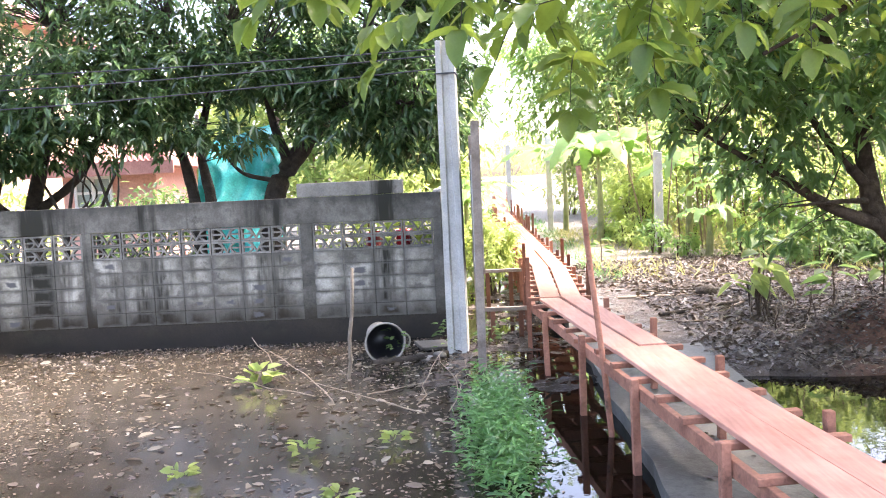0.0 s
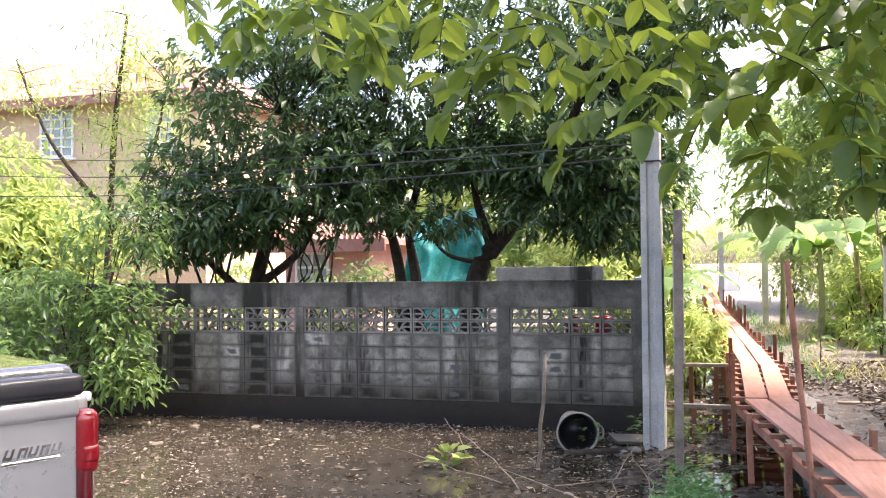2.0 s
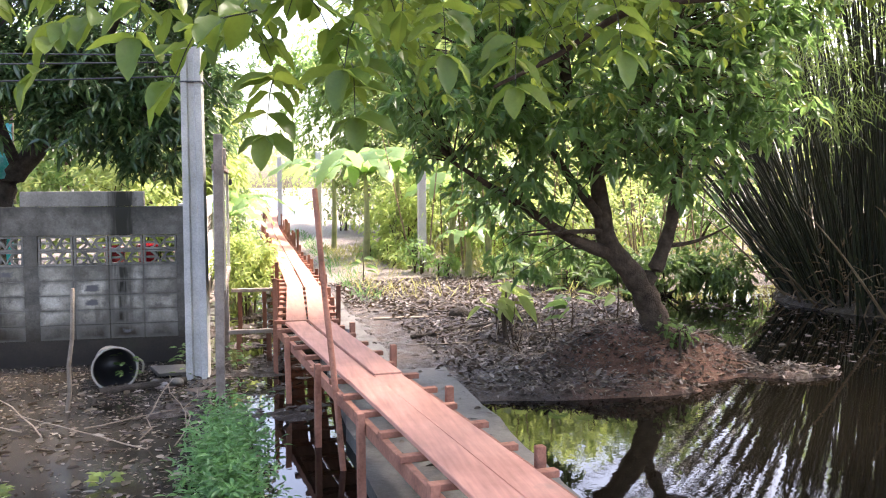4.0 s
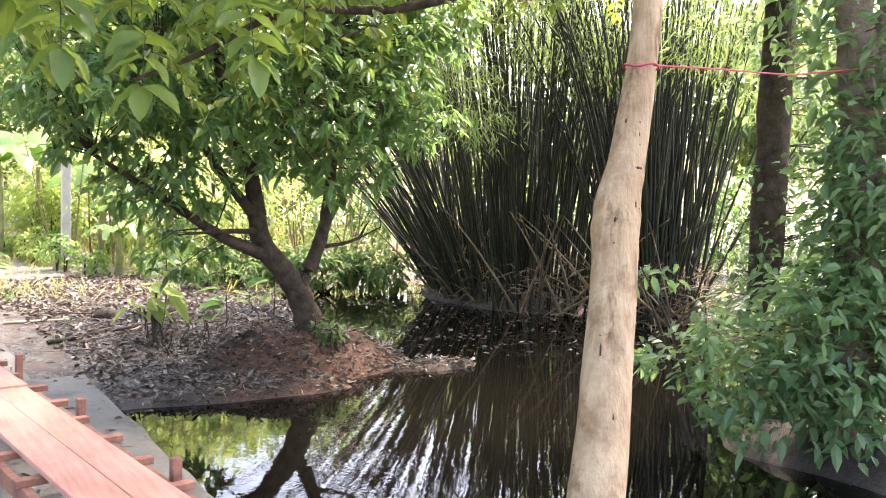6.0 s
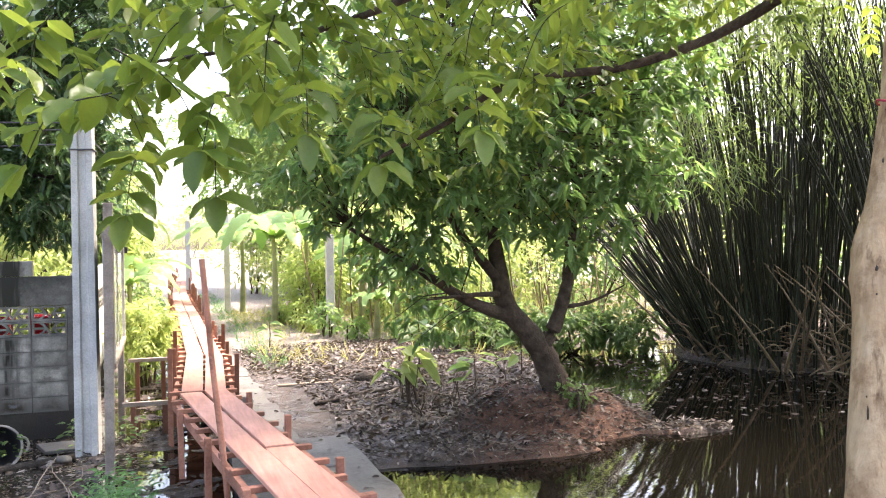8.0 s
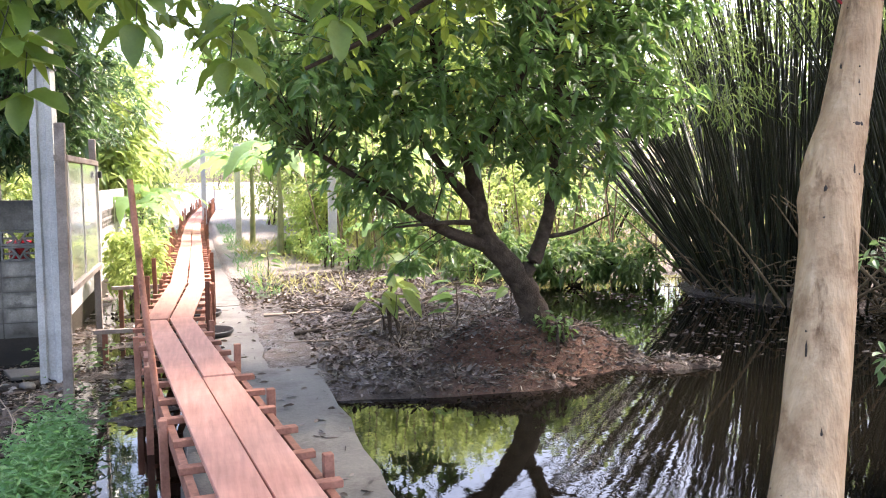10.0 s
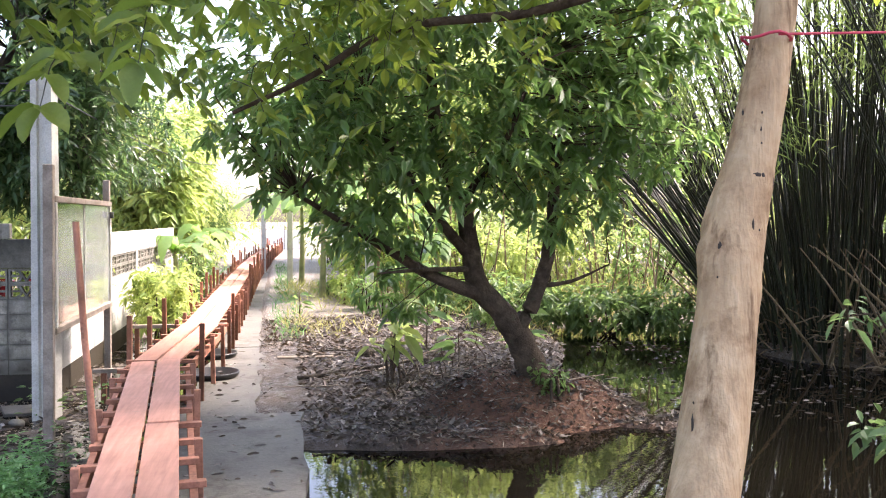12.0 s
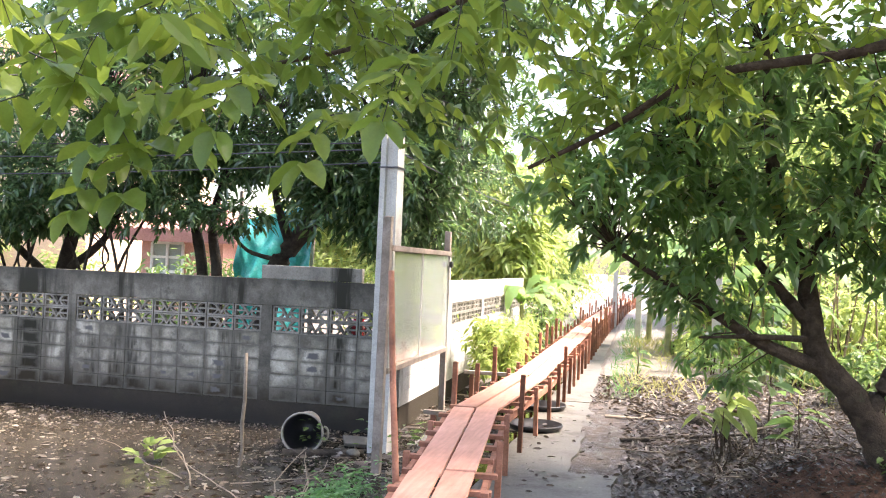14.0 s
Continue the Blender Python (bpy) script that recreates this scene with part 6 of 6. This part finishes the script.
for i, (x, y, s) in enumerate(((5.72, 12.9, 1.0), (6.75, 11.3, 0.8), (3.95, 17.2, 0.6), (5.65, 10.2, 0.75), (6.15, 8.75, 0.30))):
    g = np.random.default_rng(80 + i)
    z = float(ground_z(x, y))
    n = 11
    a = g.random(n) * 6.28
    root = empty("sapling", (x, y, z))
    P = np.stack([0.06 * np.cos(a), 0.06 * np.sin(a), s * (0.35 + 0.6 * g.random(n))], -1)
    D = np.stack([np.cos(a), np.sin(a), 0.35 * g.random(n)], -1)
    piece("leaves", leaves_mesh("leaves", P, D, s * 0.42, s * 0.2, L_BANANA if i in (0, 1, 3) else L_BUSH, 0.35, 0.25, 3), root)
    piece("stem", tubes_mesh("stem", [([Vector((0, 0, -0.05)), Vector((0.02, 0, s * 0.5)), Vector((0, 0, s * 0.95))], [0.014, 0.010, 0.004])], M_BARK, 6), root)
    tagged(root, "young broad-leaved sapling growing from the mud", "sapling")

# green weeds standing in the water beside the walkway
g = np.random.default_rng(90)
n = 520
wx, wy = 1.53 + g.normal(size=n) * 0.13, 6.45 + g.normal(size=n) * 0.72
hh = 0.10 + 0.22 * g.random(n)
P = np.repeat(np.stack([wx, wy, np.zeros(n)], -1), 8, 0)
P[:, 2] = np.repeat(hh, 8) * g.random(n * 8)
P[:, :2] += g.normal(size=(n * 8, 2)) * 0.03
D = np.concatenate([g.normal(size=(n * 8, 2)), 0.25 + 0.6 * g.random((n * 8, 1))], 1)
weed = new("water_weeds", leaves_mesh("water_weeds", P, D, 0.06 + 0.06 * g.random(n * 8), 0.026, L_WEED, 0.3, 0.25, 4))
tagged(weed, "thick patch of bright green weeds in shallow water", "weeds", kind="stuff")
for i, (x, y) in enumerate(((-0.84, 8.36), (0.02, 6.15), (-0.75, 5.6), (0.7, 6.35), (0.45, 5.1))):
    s = 1.0 if i == 0 else 0.5
    a = g.random(16) * 6.28
    P = np.stack([0.10 * s * np.cos(a), 0.10 * s * np.sin(a), 0.02 + 0.18 * s * g.random(16)], -1)
    D = np.stack([np.cos(a), np.sin(a), 0.2 + 0.5 * g.random(16)], -1)
    ob = new("water_plant", leaves_mesh("water_plant", P, D, 0.20 * s, 0.13 * s, L_LIGHT, 0.25, 0.25, i))
    ob.matrix_basis = pose(x, y, 0.0)
    tagged(ob, "small floating water plant with rounded pale leaves", "water plant")
for i, (x, y) in enumerate(((1.05, 10.2), (1.5, 9.6), (1.0, 9.9), (1.6, 10.3), (0.45, 9.6))):
    a = g.random(22) * 6.28
    P = np.stack([0.08 * np.cos(a), 0.08 * np.sin(a), 0.05 + 0.3 * g.random(22)], -1)
    D = np.stack([np.cos(a), np.sin(a), 0.4 * g.random(22)], -1)
    ob = new("weed", leaves_mesh("weed", P, D, 0.10, 0.045, L_BUSH, 0.25, 0.25, i))
    ob["kind"] = "stuff"
    ob.matrix_basis = pose(x, y, max(0.0, float(ground_z(x, y))))
    tagged(ob, "small green weed growing at the post foot", "weed")


# ---- litter and floating scraps (uncounted) ----
def scatter(name, label, cat, n, area, mat, length, width, seed, want, lift=0.012, tilt=0.25, clump=0.0):
    g = np.random.default_rng(seed)
    x0, x1, y0, y1 = area
    x, y = x0 + (x1 - x0) * g.random(n), y0 + (y1 - y0) * g.random(n)
    if clump:
        k = soft_noise(x, y, clump, seed) > g.normal(size=n) * 0.5
        x, y = x[k], y[k]
    z = ground_z(x, y)
    ok = want(x, y, z)
    x, y, z = x[ok], y[ok], np.maximum(z[ok], 0.0)
    m = len(x)
    a = g.random(m) * 6.28
    D = np.stack([np.cos(a), np.sin(a), tilt * g.normal(size=m)], -1)
    ob = new(name, leaves_mesh(name, np.stack([x, y, z + lift + 0.015 * g.random(m) * (tilt > 0.1)], -1), D, length * (0.4 + g.random(m)), width * (0.5 + g.random(m)), mat, 0.0, 0.15, seed))
    tagged(ob, label, cat, kind="stuff")


not_slab = lambda x, y, z: (z > 0.02) & ~((x > 2.5) & (x < 3.85) & (y < 14))
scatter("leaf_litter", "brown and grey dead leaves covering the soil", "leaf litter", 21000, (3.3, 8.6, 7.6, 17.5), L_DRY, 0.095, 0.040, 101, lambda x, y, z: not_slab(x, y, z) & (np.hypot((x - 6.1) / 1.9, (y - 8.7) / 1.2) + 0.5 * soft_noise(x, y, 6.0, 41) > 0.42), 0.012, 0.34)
scatter("leaf_litter", "scattered dead leaves on wet mud", "leaf litter", 5000, (-0.5, 2.7, 7.0, 14.5), L_DRY, 0.10, 0.04, 102, lambda x, y, z: z > 0.0)
scatter("bamboo_litter", "dry bamboo leaf litter on the mound and bank", "leaf litter", 4200, (4.4, 8.6, 7.6, 11.6), L_FLOAT, 0.10, 0.013, 103, lambda x, y, z: z > 0.03)
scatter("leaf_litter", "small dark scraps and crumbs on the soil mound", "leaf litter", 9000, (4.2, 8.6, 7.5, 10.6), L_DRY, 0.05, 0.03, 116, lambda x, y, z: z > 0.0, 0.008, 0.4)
scatter("bamboo_litter", "dry bamboo leaf litter on the bank", "leaf litter", 3500, (9.5, 15.5, 9.0, 15.5), L_DRY, 0.16, 0.02, 113, lambda x, y, z: z > 0.04)
scatter("floating_scraps", "pale dead leaves floating on the brown pond", "floating leaves", 30000, (-9.5, 1.9, 4.4, 10.85), L_FLOAT, 0.044, 0.016, 104, lambda x, y, z: z < 0.0, 0.004, 0.02, 1.3)
scatter("floating_leaves", "larger pale and brown dead leaves lying on the brown pond", "floating leaves", 900, (-8.0, 1.9, 4.0, 10.5), L_FLOAT, 0.12, 0.055, 114, lambda x, y, z: z < 0.03, 0.006, 0.08, 0.8)
scatter("floating_scraps", "dark rotting scraps floating on the brown pond", "floating leaves", 5000, (-9.0, 1.9, 4.0, 10.85), L_DRY, 0.09, 0.035, 115, lambda x, y, z: z < 0.0, 0.003, 0.02, 0.9)
scatter("floating_scraps", "dark floating scraps on the pond edges", "floating leaves", 1700, (7.0, 13.5, 6.5, 15.0), L_DRY, 0.09, 0.035, 105, lambda x, y, z: (z < 0.0) & (y + 0.25 * x > 10.6), 0.004, 0.02, 1.1)
path_leaves = np.random.default_rng(106)
n = 240
P = np.stack([2.7 + 1.05 * path_leaves.random(n), 4.0 + 10 * path_leaves.random(n), np.full(n, 0.121)], -1)
a = path_leaves.random(n) * 6.28
ob = new("path_leaves", leaves_mesh("path_leaves", P, np.stack([np.cos(a), np.sin(a), np.zeros(n)], -1), 0.085 * (0.5 + path_leaves.random(n)), 0.035, L_DRY, 0.0, 0.1, 6))
tagged(ob, "scattered dead leaves on the concrete path", "leaf litter", kind="stuff")
scatter("rough_grass", "dry yellowing grass and weeds beyond the soil", "grass", 16000, (3.7, 10.5, 14.2, 26), L_GRASS, 0.30, 0.016, 107, lambda x, y, z: z > 0.02, 0.0, 1.1, 0.9)
scatter("rough_grass", "tall dry grass beyond the pond", "grass", 14000, (6.5, 20, 16.5, 30), L_GRASS, 0.55, 0.02, 108, lambda x, y, z: z > 0.02, 0.0, 1.6)
scatter("rough_grass", "green grass strip along the walkway", "grass", 9000, (1.2, 4.0, 14.5, 37), L_WEED, 0.20, 0.014, 109, lambda x, y, z: (z > 0.0) & ((x < 2.2) | (x > 3.45)), 0.0, 1.5)


# ---- distant trees ----
def far_tree(x, y, h, r, mat, seed, label):
    g = random.Random(seed)
    tr = [limb([(x, y, 0.0), (x + g.uniform(-.3, .3), y, h * 0.4), (x + g.uniform(-.5, .5), y, h * 0.8)], 0.09, 0.03)]
    lobes = [(x + g.uniform(-.6, .6) * r, y + g.uniform(-.6, .6) * r, h * g.uniform(0.25, 0.9), r * g.uniform(.5, .8), r * g.uniform(.5, .8), h * g.uniform(.14, .22), 110) for _ in range(8)]
    tree("broadleaf_tree", label, tr, lobes, M_TANBARK, mat, sides=6, twig_step=9, per=10, length=0.34, width=0.13, seed=seed, spread=0.22)


spots = [(-1.5, 41, 7.5, 3.2), (7.5, 41, 9.5, 3.6), (12, 38, 10, 3.8), (17, 35, 9, 3.6), (22, 29, 8, 3.4),  (-4.5, 34, 8, 3.2), (-9, 36, 9, 3.4), (-16, 20, 6, 2.6), (0.0, 25.5, 4.6, 1.8), (11.0, 28.5, 8.5, 2.8), (14.5, 26.0, 8.0, 2.6), (8.0, 34, 10, 2.6), (24.5, 23.5, 10, 3.4), (27, 18.5, 9, 3.2)]
for i, (x, y, h, r) in enumerate(spots):
    far_tree(x, y, h, r, (L_LIGHT, L_BANANA, L_LIGHT, L_BAMBOO)[i % 4] if y > 29 else (L_BAMBOO if x > 12 else L_LIGHT), 200 + i, "sunlit yellow-green broadleaf tree beyond the gardens" if i % 2 == 0 else "tall green broadleaf tree beyond the gardens")
